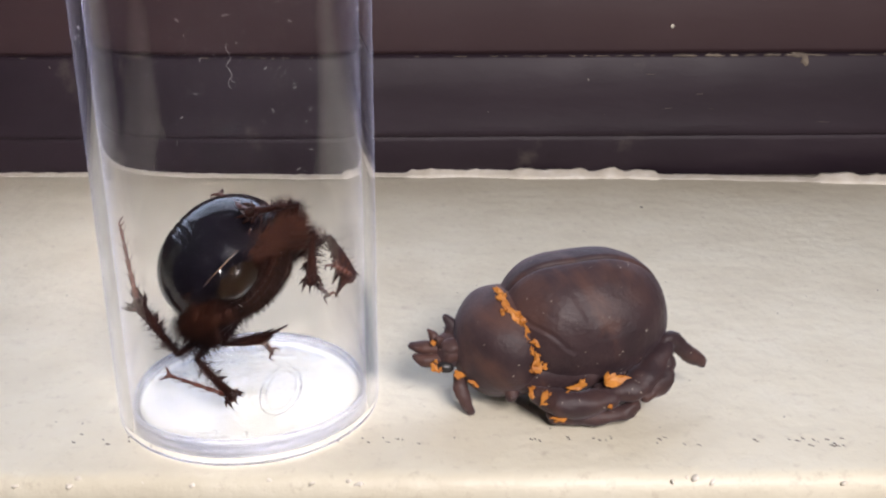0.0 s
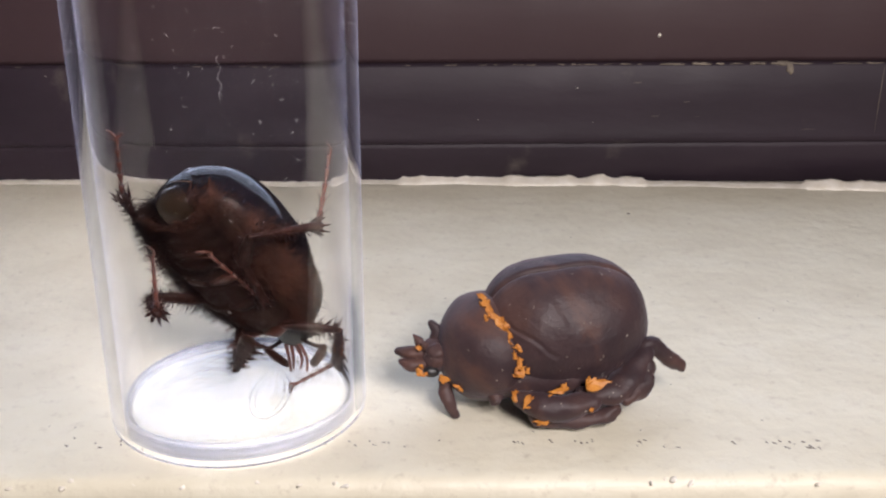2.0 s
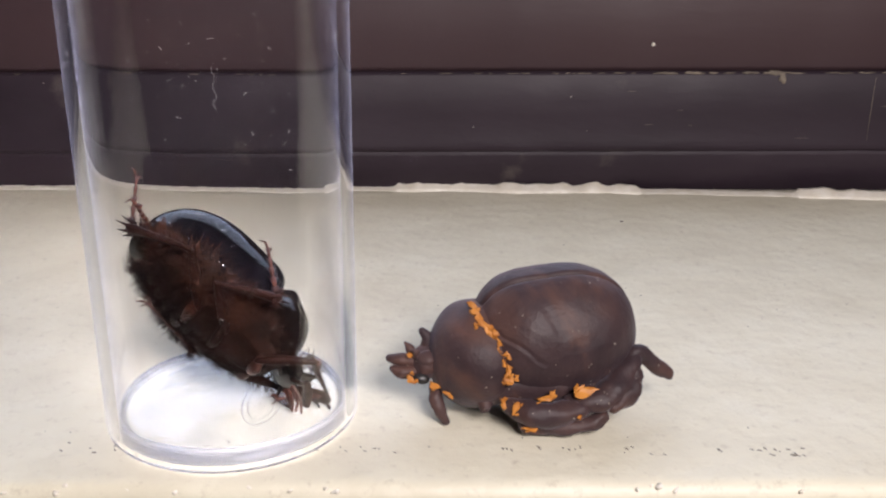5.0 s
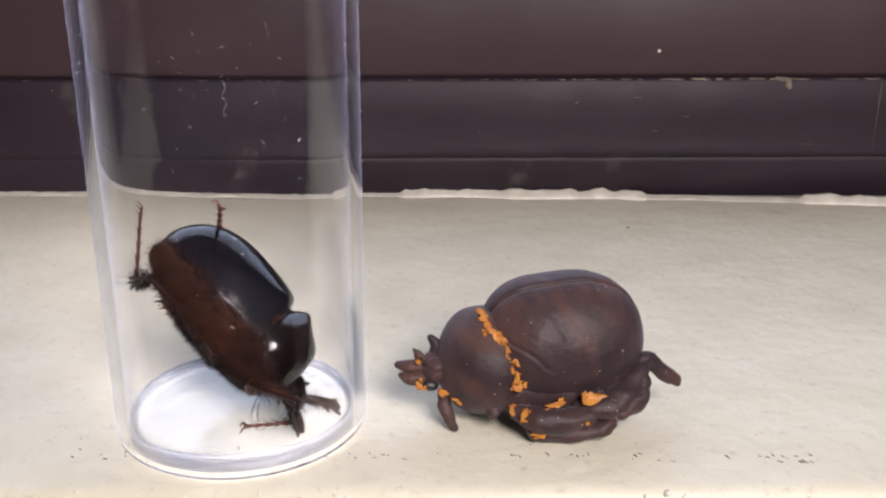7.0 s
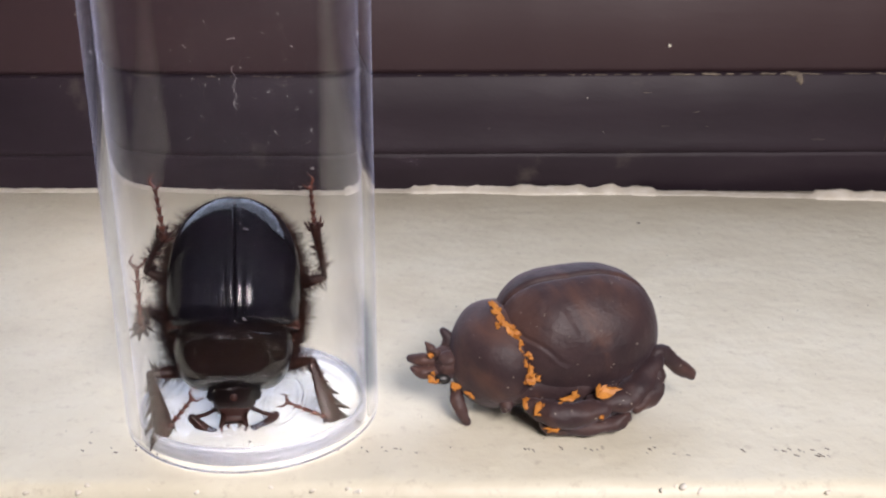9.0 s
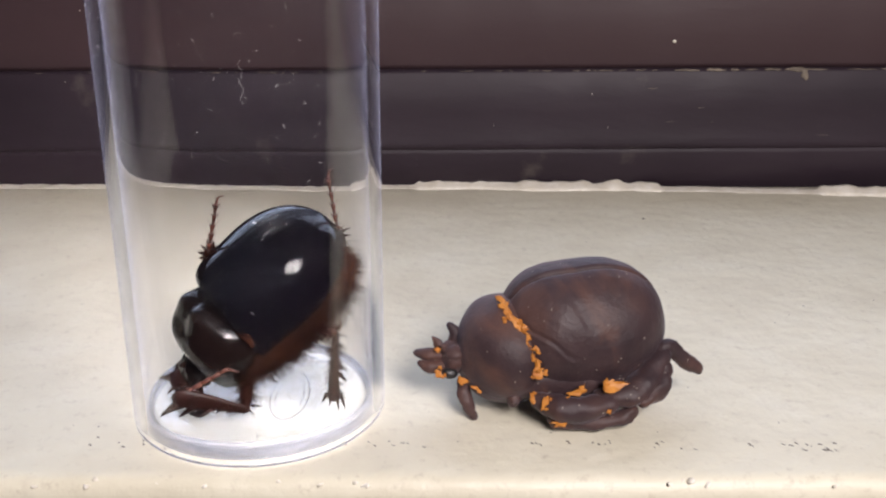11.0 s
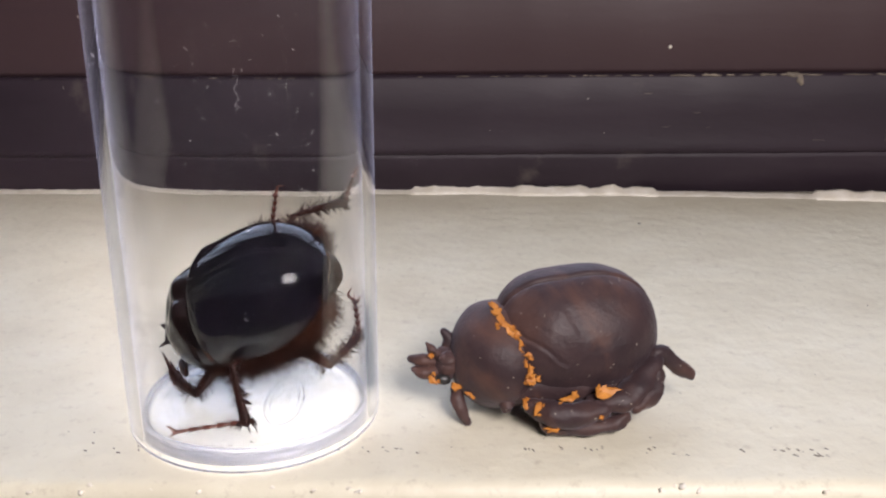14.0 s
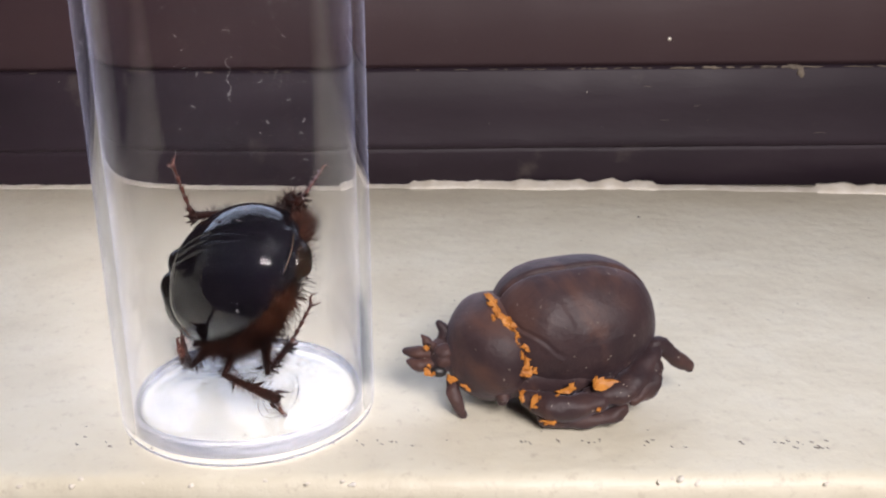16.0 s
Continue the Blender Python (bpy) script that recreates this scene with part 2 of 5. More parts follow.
def limb(bm, ctrl, radii, n=14, sides=12, flat=1.0, side=(0, 0, 1), rounded=True):
    pts = curve_points(ctrl, n)
    rr = [float(np.interp(k / (n - 1), np.linspace(0, 1, len(radii)), radii)) for k in range(n)]
    if rounded:
        d0, d1 = (pts[0] - pts[1]).normalized(), (pts[-1] - pts[-2]).normalized()
        pts = [pts[0] + d0 * rr[0] * 0.8, pts[0] + d0 * rr[0] * 0.5] + pts + [pts[-1] + d1 * rr[-1] * 0.5, pts[-1] + d1 * rr[-1] * 0.8]
        rr = [rr[0] * 0.25, rr[0] * 0.75] + rr + [rr[-1] * 0.75, rr[-1] * 0.25]
    sweep(bm, pts, rr, sides, flat, side)


def blob(bm, centre, radii, turn=(0, 0, 0), rough=0.0, freq=0.3, power=2.0, detail=3):
    r = bmesh.ops.create_icosphere(bm, subdivisions=detail, radius=1.0)
    e = Euler([radians(a) for a in turn]).to_matrix()
    c = Vector(centre)
    for v in r["verts"]:
        q = v.co.copy()
        if power != 2.0:
            k = sum(abs(x) ** power for x in q) ** (1 / power)
            q = q / k
        q = Vector([q[i] * radii[i] for i in range(3)])
        w = c + e @ q
        if rough:
            w += (w - c).normalized() * rough * noise.noise(w * freq)
        v.co = w


def spike(bm, base, tip, r, sides=4):
    base, tip = Vector(base), Vector(tip)
    d = (tip - base).normalized()
    s = d.orthogonal().normalized()
    w = d.cross(s)
    ring = [bm.verts.new(base + s * (r * math.cos(a)) + w * (r * math.sin(a))) for a in (2 * math.pi * k / sides for k in range(sides))]
    t = bm.verts.new(tip)
    for i in range(sides):
        bm.faces.new((ring[i], ring[(i + 1) % sides], t))


def flake(bm, centre, normal, length, width, angle, thick, rng):
    """A small uneven chip lying on a surface."""
    n = Vector(normal).normalized()
    a = n.orthogonal().normalized()
    a = Matrix.Rotation(angle, 3, n) @ a
    b = n.cross(a)
    c = Vector(centre)
    k = 6
    outline = [(a * (length / 2 * math.cos(2 * math.pi * i / k)) + b * (width / 2 * math.sin(2 * math.pi * i / k))) * rng.uniform(0.65, 1.2) for i in range(k)]
    lo = [bm.verts.new(c + p - n * thick * 0.4) for p in outline]
    hi = [bm.verts.new(c + p * 0.7 + n * thick * 0.6) for p in outline]
    for i in range(k):
        j = (i + 1) % k
        bm.faces.new((lo[i], lo[j], hi[j], hi[i]))
    bm.faces.new(hi)


# ---- the room that closes the place ----
def room():
    def slab(name, lo, hi, mat, label, kind_word):
        bm = bmesh.new()
        box(bm, lo, hi)
        return tagged(part(name, bm, mat, smooth=False), label, kind_word, kind="structure")
    slab("floor", (-1700, -750, -900), (1700, 330, -860), ROOM_FLOOR, "dark brown boarded floor of the room", "floor")
    # unseen low ceiling, added with an opening above the warm lamps
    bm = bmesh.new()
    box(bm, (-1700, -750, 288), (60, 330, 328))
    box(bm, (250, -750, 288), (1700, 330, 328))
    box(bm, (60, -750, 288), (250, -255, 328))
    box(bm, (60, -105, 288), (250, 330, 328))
    tagged(part("ceiling", bm, WALL_PAINT, smooth=False), "unseen plain plastered ceiling, opened above the added lamps", "ceiling", kind="structure")
    slab("wall_west", (-1740, -750, -860), (-1700, 330, 288), WALL_PAINT, "plain grey plastered room wall", "wall")
    slab("wall_east", (1700, -750, -860), (1740, 330, 288), WALL_PAINT, "plain grey plastered room wall", "wall")
    slab("wall_south", (-1700, -790, -860), (1700, -750, 328), WALL_PAINT, "plain grey plastered room wall", "wall")
    # the window wall: opening above the rail
    bm = bmesh.new()
    box(bm, (-1700, 262, -860), (-440, 330, 288))
    box(bm, (-440, 286, 61), (-255, 330, 272))
    box(bm, (215, 286, 61), (640, 330, 272))
    box(bm, (640, 262, -860), (1700, 330, 288))
    box(bm, (-440, 262, -860), (640, 330, -30))
    box(bm, (-440, 262, 272), (640, 330, 288))
    tagged(part("wall_north", bm, WALL_PAINT, smooth=False), "plain grey plastered wall round the window", "wall", kind="structure")
    # unseen cream panels at the sill's ends, added for pale bands in the tube
    slab("side_panel_west", (-480, 110, -24), (-441, 261, 288), SILL_PAINT, "unseen cream panel, added to reflect in the tube", "reveal")
    slab("side_panel_east", (641, 110, -24), (680, 261, 288), SILL_PAINT, "unseen cream panel, added to reflect in the tube", "reveal")


room()


# ---- the sill ----
def sill():
    bm = bmesh.new()
    prof = [(262.0, 0.0), (250, 0), (235, 0), (215, 0), (195, 0), (175, 0), (155, 0), (140, 0), (128, 0), (118, 0.0), (112.2, 0.0), (110.9, -0.10), (110.2, -0.45),
            (109.6, -1.2), (109.2, -2.4), (109.0, -8), (109.0, -22), (110, -24), (262, -24)]
    xs = np.concatenate([np.linspace(-440, -130, 14), np.linspace(-120, 140, 261), np.linspace(150, 640, 18)])
    rings = []
    for x in xs:
        ring = []
        for y, z in prof:
            p = Vector((x, y, z))
            if z > -20 and y < 125:
                e = noise.noise(Vector((x * 0.12, y * 0.2, 3.0))) * 0.25 + noise.noise(Vector((x * 0.6, y * 0.5, z * 0.5))) * 0.13
                p.y += e * (1 if y < 114 else 0.2)
                p.z += e * 0.25 * (y < 114)
            ring.append(p)
        rings.append(ring)
    skin(bm, rings)
    body = part("window_sill", bm, SILL_PAINT)
    tagged(body, "cream painted window sill, scuffed and chipped along its rounded nose", "window sill", kind="structure")
    # thick uneven paint along the joint with the frame
    bm = bmesh.new()
    rng = random.Random(4)
    rings = []
    for x in np.linspace(-200, 240, 331):
        edge = 256.2 + 1.6 * noise.noise(Vector((x * 0.05, 1, 0))) - 0.0012 * max(0, x) ** 1.9 * (x > 0) * 0.55
        ridge = 0.45 + 0.35 * noise.noise(Vector((x * 0.33, 5, 0)))
        if -5 < x < 62 or x > 104:
            ridge += 1.1 + 0.8 * noise.noise(Vector((x * 0.21, 9, 0))) + 0.35 * noise.noise(Vector((x * 1.1, 2, 0)))
        ridge = max(0.15, ridge)
        j = 0.35 * noise.noise(Vector((x * 0.9, 0, 7)))
        rings.append([Vector((x, edge - 5.5, -0.3)), Vector((x, edge - 2.6 + j, ridge * 0.35)), Vector((x, edge - 1.1 + j, ridge * 0.95)),
                      Vector((x, edge + 0.2, ridge)), Vector((x, edge + 0.9 + j, ridge * 0.5)), Vector((x, edge + 1.4, -0.3))])
    skin(bm, rings)
    part("paint_bead", bm, CHIP_PAINT, body, "ragged ridge of pale paint along the joint")
    # flakes standing off the nose
    bm = bmesh.new()
    for x in (-53.6, -45.6, -46.6, -37.1, -33.7, -30.5, -21.6, -20.6, -14.9, -13.4, -10.3, -8.9, 32.3, 34.3, 35.1, 37.5, 55, 71, 83, -70, -85):
        blob(bm, (x, 110.1 + rng.uniform(-0.5, 0.5), -0.6 + rng.uniform(-0.4, 0.2)), (rng.uniform(0.3, 0.65), rng.uniform(0.25, 0.45), rng.uniform(0.15, 0.32)),
             (0, rng.uniform(-40, 40), 0), 0.5, 1.6, detail=2)
    tagged(part("paint_flakes", bm, CHIP_PAINT, body, "raised crumbs of cream paint on the nose"), kind="stuff")
    # dark specks in a row where something stood, and stray ones
    bm = bmesh.new()
    for k in range(120):
        x = rng.uniform(-55, 62)
        y = 119.4 - 0.010 * x + rng.gauss(0, 0.35)
        if rng.random() < 0.25:
            y -= 1.3
        if noise.noise(Vector((x * 0.22, 0, 1.0))) < -0.02:
            continue
        flake(bm, (x, y, 0.02), (0, 0, 1), rng.uniform(0.3, 1.0), rng.uniform(0.16, 0.38), rng.uniform(-0.4, 0.4) + 1.57, 0.05, rng)
    for k in range(46):
        flake(bm, (rng.uniform(-80, 90), rng.uniform(112, 215), 0.02), (0, 0, 1), rng.uniform(0.15, 0.5), rng.uniform(0.12, 0.3), rng.uniform(0, 3), 0.05, rng)
    flake(bm, (52.1, 226.2, 0.03), (0, 0, 1), 1.3, 1.0, 0.3, 0.1, rng)
    tagged(part("dirt_specks", bm, SPECK, body, "small dark specks and scuffs in the paint"), kind="stuff")


sill()


# ---- the dark window frame behind the sill ----
def window_frame():
    lean = 0.0075          # the rail runs slightly out of level
    top = empty("window_frame", (0, 256, 0))
    tagged(top, "dark painted wooden window frame rail with worn edges", "window frame", kind="structure")

    def strip(name, prof, mat, label, x0=-440, x1=640, wob=0.12):
        bm = bmesh.new()
        rings = []
        for x in np.concatenate([np.linspace(x0, -160, 8), np.linspace(-150, 160, 156), np.linspace(170, x1, 8)]):
            rings.append([Vector((x, y + wob * noise.noise(Vector((x * 0.08, z * 0.3, y))), z + lean * x + wob * noise.noise(Vector((x * 0.15, z, 2.0))))) for y, z in prof])
        skin(bm, rings)
        return part(name, bm, mat, top, label, offset=(0, 256, 0))
    strip("lower_strip", [(280, -6), (280, 10.8), (255.2, 10.8), (255.25, 9.0), (255.6, -6)], FRAME_PAINT, "set-back dark strip above the sill")
    strip("rail", [(280, 10.1), (280, 31.8), (256.2, 32.0), (255.4, 31.7), (254.95, 31.0), (254.9, 20.5), (254.9, 13.4), (254.6, 12.2), (254.75, 11.0),
                   (255.1, 10.4), (256.2, 10.1)], FRAME_PAINT, "near-black rail, scratched and worn at the edge")
    strip("upper_panel", [(283, 31.9), (283, 61), (257.6, 62), (256.9, 61), (256.9, 33.2), (257.2, 31.9)], PANEL_PAINT, "brown painted panel above the rail")
    rng = random.Random(11)
    bm = bmesh.new()
    # worn wood showing along the rail's upper edge
    x = -150.0
    while x < 160:
        right = x > 62
        L = rng.uniform(1.0, 9.0 if right else 4.0)
        if rng.random() < (0.95 if right else 0.6):
            w = rng.uniform(0.4, 1.0) if right else rng.uniform(0.22, 0.45)
            pts = [(x + L * k / 5, 255.28, 31.65 + lean * x + rng.uniform(-0.12, 0.12)) for k in range(6)]
            sweep(bm, pts, [w * 0.15] + [w * rng.uniform(0.25, 0.5) for _ in range(4)] + [w * 0.12], 6)
        x += L + rng.uniform(0.1, 2.0)
    blob(bm, (97.2, 255.4, 32.2), (2.6, 0.7, 0.9), (0, 8, 0), 0.8, 0.9, detail=2)
    blob(bm, (98.6, 255.1, 30.9), (0.9, 0.5, 1.6), (0, -20, 0), 0.6, 1.1, detail=2)
    # scratches along the rail's lower edge and face
    x = -40.0
    while x < 160:
        L = rng.uniform(2, 12)
        if rng.random() < (0.8 if x > 85 else 0.22):
            z = 10.7 + lean * x + rng.uniform(-0.1, 0.3)
            sweep(bm, [(x + L * k / 4, 255.15, z + rng.uniform(-0.1, 0.1)) for k in range(5)], [0.04, 0.11, 0.08, 0.12, 0.04], 5)
        x += L + rng.uniform(0.5, 7)
    for k in range(7):
        x, z, L = rng.uniform(50, 128), rng.uniform(12, 30), rng.uniform(1.0, 8)
        sweep(bm, [(x + L * j / 3, 254.93, z + lean * x + rng.uniform(-0.1, 0.1)) for j in range(4)], [0.02, 0.07, 0.06, 0.02], 5)
    sweep(bm, [(123.6, 254.9, z) for z in (13, 18, 24, 31.5)], [0.04, 0.07, 0.09, 0.06], 5)
    tagged(part("worn_edge", bm, WORN_WOOD, top, "pale bare wood and scratches on the rail", offset=(0, 256, 0)), kind="stuff")
    # paint spots
    bm = bmesh.new()
    spots = [(63.6, 256.85, 39.4, 0.55), (86.5, 255.6, 4.1, 0.45), (104, 255.6, 4.4, 0.3)]
    for k in range(13):
        up = rng.random() < 0.35
        x = rng.uniform(-115, 128)
        spots.append((x, 256.85 if up else 254.9, rng.uniform(36, 52) if up else rng.uniform(12, 30), rng.uniform(0.08, 0.18)))
    for x, y, z, r in spots:
        blob(bm, (x, y, z), (r, r * 0.45, r), (0, 0, 0), 0.2 * r, 2.0, detail=1)
    tagged(part("paint_spots", bm, CHIP_PAINT, top, "small dried drips of pale paint", offset=(0, 256, 0)), kind="stuff")


window_frame()

# ---- the clear tube ----
TUBE = Vector((-26.35, 131.25, 0.0))


def tube():
    top = empty("plastic_tube", TUBE)
    tagged(top, "clear plastic specimen tube standing on the sill, scuffed and scratched", "tube")
    R, T, LEAN = 19.02, 0.004, -0.0022
    outer = [(R - 1.75, 0.5), (R - 1.3, 0.1), (R - 0.8, 0.0), (R - 0.35, 0.1), (R - 0.06, 0.4), (R, 0.9)] + [(R + T * z, z) for z in (3, 5, 20, 50, 80, 96)]
    inner = [(R + T * 96 - 0.25, 96.4), (R + T * 96 - 1.2, 96.3), (R + T * 95 - 1.6, 95)] + [(R - 1.75 + T * z, z) for z in (80, 50, 20, 8, 5.0, 1.0)]
    n = 240

    def turned(loop):
        bm = bmesh.new()
        rows = []
        for k in range(n):
            a = 2 * math.pi * k / n
            rows.append([bm.verts.new((TUBE.x + LEAN * z + r * math.cos(a), TUBE.y + r * math.sin(a), z)) for r, z in loop])
        for k in range(n):
            a, b = rows[k], rows[(k + 1) % n]
            for i in range(len(loop)):
                q = (i + 1) % len(loop)
                if loop[i][0] == 0 and loop[q][0] == 0:
                    continue
                bm.faces.new((a[i], b[i], b[q], a[q]))
        bmesh.ops.remove_doubles(bm, verts=bm.verts, dist=1e-4)
        return bm
    body = part("tube_wall", turned(outer + inner), PLASTIC, top, offset=TUBE)
    body.visible_shadow = False
    B = R - 1.95
    base = part("tube_base", turned([(0, 0.7), (B - 2, 0.65), (B - 0.6, 0.5), (B, 0.9), (B, 3.4), (B - 0.2, 3.5), (B - 0.5, 3.2), (B - 1.0, 2.75), (B - 1.6, 2.6), (B - 4, 2.5), (0, 2.45)]),
                BLUE_LIT, top, "scuffed plastic base, the window's blue light in its tint", offset=TUBE)
    base.visible_shadow = False
    # whitish ring added where base meets wall, standing in for a band of light
    rim = part("light_ring", turned([(B - 0.5, 0.9), (B + 0.02, 0.8), (B + 0.06, 3.3), (B - 0.2, 3.45), (B - 0.5, 3.1)]), LIGHT_RING, top, "added whitish ring for the band of light at the base", offset=TUBE)
    rim.visible_shadow = False
    # oval rings on the tube floor, drawn out to fit the camera's view
    bm = bmesh.new()
    c = TUBE + Vector((4.6, -1.2, 2.52))
    for rx, ry, w in ((2.9, 7.6, 0.11), (2.1, 6.0, 0.07)):
        pts = [c + Vector((rx * math.cos(a), ry * math.sin(a), 0)) for a in np.linspace(0, 2 * math.pi, 40)]
        sweep(bm, pts, [w] * 40, 6, 0.6)
    mark = part("oval_rings", bm, PLASTIC, top, "raised oval rings on the tube floor, drawn out for the camera", offset=TUBE)
    mark.visible_shadow = False
    # dust, lint and scratches on the wall
    rng = random.Random(21)
    bm = bmesh.new()

    def on_wall(a, z, r):
        return Vector((TUBE.x + LEAN * z + r * math.cos(a), TUBE.y + r * math.sin(a), z))
    for k in range(300):
        a, z = rng.uniform(math.pi, 2 * math.pi), rng.uniform(20, 62)
        r = R + T * z + 0.03 if rng.random() < 0.6 else R - 1.8
        if z < 34 and rng.random() < 0.8:
            continue
        L = rng.choice((0.08, 0.1, 0.12, 0.15, 0.35, 0.6))
        t0, bend = rng.uniform(0, math.pi), rng.uniform(-1, 1)
        pts = []
        for j in range(4):
            s = (j / 3 - 0.5) * L
            pts.append(on_wall(a + (s * math.cos(t0) + bend * s * s) / r, z + s * math.sin(t0), r))
        w = rng.uniform(0.011, 0.028)
        sweep(bm, pts, [w * 0.6, w, w, w * 0.5], 4)
    # a curled fibre
    a0 = math.radians(101)
    pts = [on_wall(a0 + (0.38 * math.sin(k * 1.15)) / R, 50.5 - 0.48 * k, R - 1.9) for k in range(15)]
    sweep(bm, pts, [0.02] * 15, 4)
    pts = [on_wall(a0 + (k - 2) * 0.35 / R, 54.6 + 0.12 * math.sin(k), R - 1.9) for k in range(5)]
    sweep(bm, pts, [0.02] * 5, 4)
    tagged(part("dust_flecks", bm, DUST, top, "white lint, dust and tiny scratches on the plastic", offset=TUBE), kind="stuff")


tube()


# ---- the clay model of a beetle ----
CLAY_BASE = Vector((22.0, 131.0, 0.0))
BACK_YAW = math.radians(8)


def clay_beetle():
    top = empty("clay_beetle", CLAY_BASE)
    tagged(top, "handmade dark brown clay model beetle with orange clay flecks", "model beetle")

    def clay(name, bm, mat=CLAY, label="", parent=top):
        return part(name, bm, mat, parent, label, offset=CLAY_BASE)
    ax = Vector((math.cos(BACK_YAW), math.sin(BACK_YAW), 0))       # towards the tail
    ay = Vector((-math.sin(BACK_YAW), math.cos(BACK_YAW), 0))
    az = Vector((0, 0, 1))
    pitch = Matrix.Rotation(math.radians(-4), 3, ay)
    ax, az = pitch @ ax, pitch @ az
    roll = Matrix.Rotation(math.radians(11), 3, ax)
    ay, az = roll @ ay, roll @ az
    C = Vector((22.95, 134.0, 11.9))
    LEN, WID, HGT = 12.8, 10.4, 10.6

    def shell_point(u, th):
        """u from -1 (front) to 1 (tail); th from 0 (the suture) round the side."""
        k = (1 - abs(u) ** (3.0 if u < 0 else 2.35)) ** (1 / 2.3) if abs(u) < 1 else 0.0
        x = u * LEN
        s, c = math.sin(th), math.cos(th)
        y, z = WID * k * s, HGT * k * c
        return x, y, z

    def elytron(sgn, name):
        bm = bmesh.new()
        rings = []
        nu, nt = 92, 76
        for i in range(nu + 1):
            u = -math.cos(math.pi * (0.02 + 0.96 * i / nu))
            ring = []
            for j in range(nt + 1):
                th = sgn * (0.02 + (j / nt) ** 1.25 * (math.pi * 0.74))
                x, y, z = shell_point(u, th)
                w = C + ax * x + ay * y + az * z
                d = abs(y)
                out = (ay * y + az * z)
                out = out.normalized() if out.length > 1e-5 else az
                # the suture's groove, thumb dents and a slanting crease
                w -= out * 0.55 * math.exp(-(d / 0.45) ** 2) * (z > 0)
                w += out * (0.30 * noise.noise(w * 0.13) + 0.10 * noise.noise(w * 0.4))
                if sgn < 0:
                    q = Vector((w.x - 26.0, w.z - 15.5))
                    rr = math.hypot(q.x, q.y * 1.15)
                    w -= out * 0.12 * math.exp(-(rr / 4.2) ** 2)
                    step = w.x - (20.3 + (18.9 - w.z) * 0.62)
                    fade = math.exp(-((w.z - 17.2) / 2.2) ** 4)
                    if step > 0:
                        w -= out * 0.20 * fade * min(1.0, step / 0.3) * math.exp(-step / 3.0)
                    line = (w.z - 14.1) + 0.58 * (w.x - 16.5) + 0.3 * math.sin(w.x)
                    if 13.5 < w.x < 20.8:
                        w -= out * 0.40 * math.exp(-(line / 0.18) ** 2) - out * 0.14 * math.exp(-((line + 0.55) / 0.32) ** 2)
                ring.append(w)
            # close the shell along its inner side
            ring.append(C + ax * (u * LEN) - az * 5.0)
            rings.append(ring)
        skin(bm, rings)
        return clay(name, bm, CLAY, "smooth thumb-pressed brown clay wing case")
    elytron(-1, "wing_case")
    elytron(1, "wing_case")
    # pronotum
    bm = bmesh.new()
    blob(bm, (11.4, 132.0, 9.3), (7.9, 8.9, 8.2), (0, 14, 8), 0.5, 0.16, 2.15, detail=5)
    for v in bm.verts:
        line = (v.co.z - 8.6) + 0.5 * (v.co.x - 11.5) + 0.25 * math.sin(v.co.x * 1.3)
        if v.co.y < 131 and 8.5 < v.co.x < 14:
            v.co += (v.co - Vector((11.4, 132, 9.3))).normalized() * -0.16 * math.exp(-(line / 0.35) ** 2)
    clay("pronotum", bm, CLAY, "rounded brown clay thorax")
    bm = bmesh.new()
    blob(bm, (21.0, 132.4, 6.6), (14.2, 8.2, 4.2), (0, -3, 8), 0.7, 0.25, 2.3, detail=4)
    clay("belly", bm, CLAY, "lumpy brown clay underside")
    # head
    bm = bmesh.new()
    blob(bm, (3.4, 130.8, 8.3), (2.2, 3.3, 2.7), (0, 20, 10), 0.5, 0.5, detail=4)
    blob(bm, (3.6, 128.9, 9.6), (1.5, 1.3, 1.3), (0, 0, 0), 0.3, 0.7, detail=3)
    head = clay("head", bm, CLAY, "small lumpy clay head")
    bm = bmesh.new()
    limb(bm, [(1.6, 130.6, 8.6), (-0.4, 130.2, 8.9), (-2.2, 130.6, 9.0)], [1.2, 1.35, 0.75], 14, 14, 0.8, (0, 0, 1))
    clay("mandible", bm, CLAY, "", head)
    bm = bmesh.new()
    limb(bm, [(1.7, 129.6, 7.4), (-0.3, 128.9, 7.5), (-1.7, 129.3, 7.9)], [1.2, 1.25, 0.6], 14, 14, 0.85, (0, 0, 1))
    clay("mandible", bm, CLAY, "", head)
    for ctrl, rr in (([(1.3, 130.8, 9.6), (0.8, 131.0, 10.6), (0.1, 131.2, 11.4)], [0.85, 0.7, 0.15]),
                     ([(3.6, 131.6, 10.3), (3.6, 131.8, 11.8), (2.7, 132.0, 13.0)], [1.2, 1.0, 0.55]),
                     ([(2.0, 130.0, 9.6), (1.8, 129.4, 10.6), (1.3, 129.2, 10.9)], [0.7, 0.55, 0.2])):
        bm = bmesh.new()
        limb(bm, ctrl, rr, 12, 12)
        clay("horn", bm, CLAY, "", head)
    bm = bmesh.new()
    blob(bm, (2.7, 127.6, 7.0), (1.25, 0.8, 0.85), (0, 8, 0), 0.1, 0.8, detail=3)
    clay("eye", bm, CLAY_BLACK, "black clay eye", head)
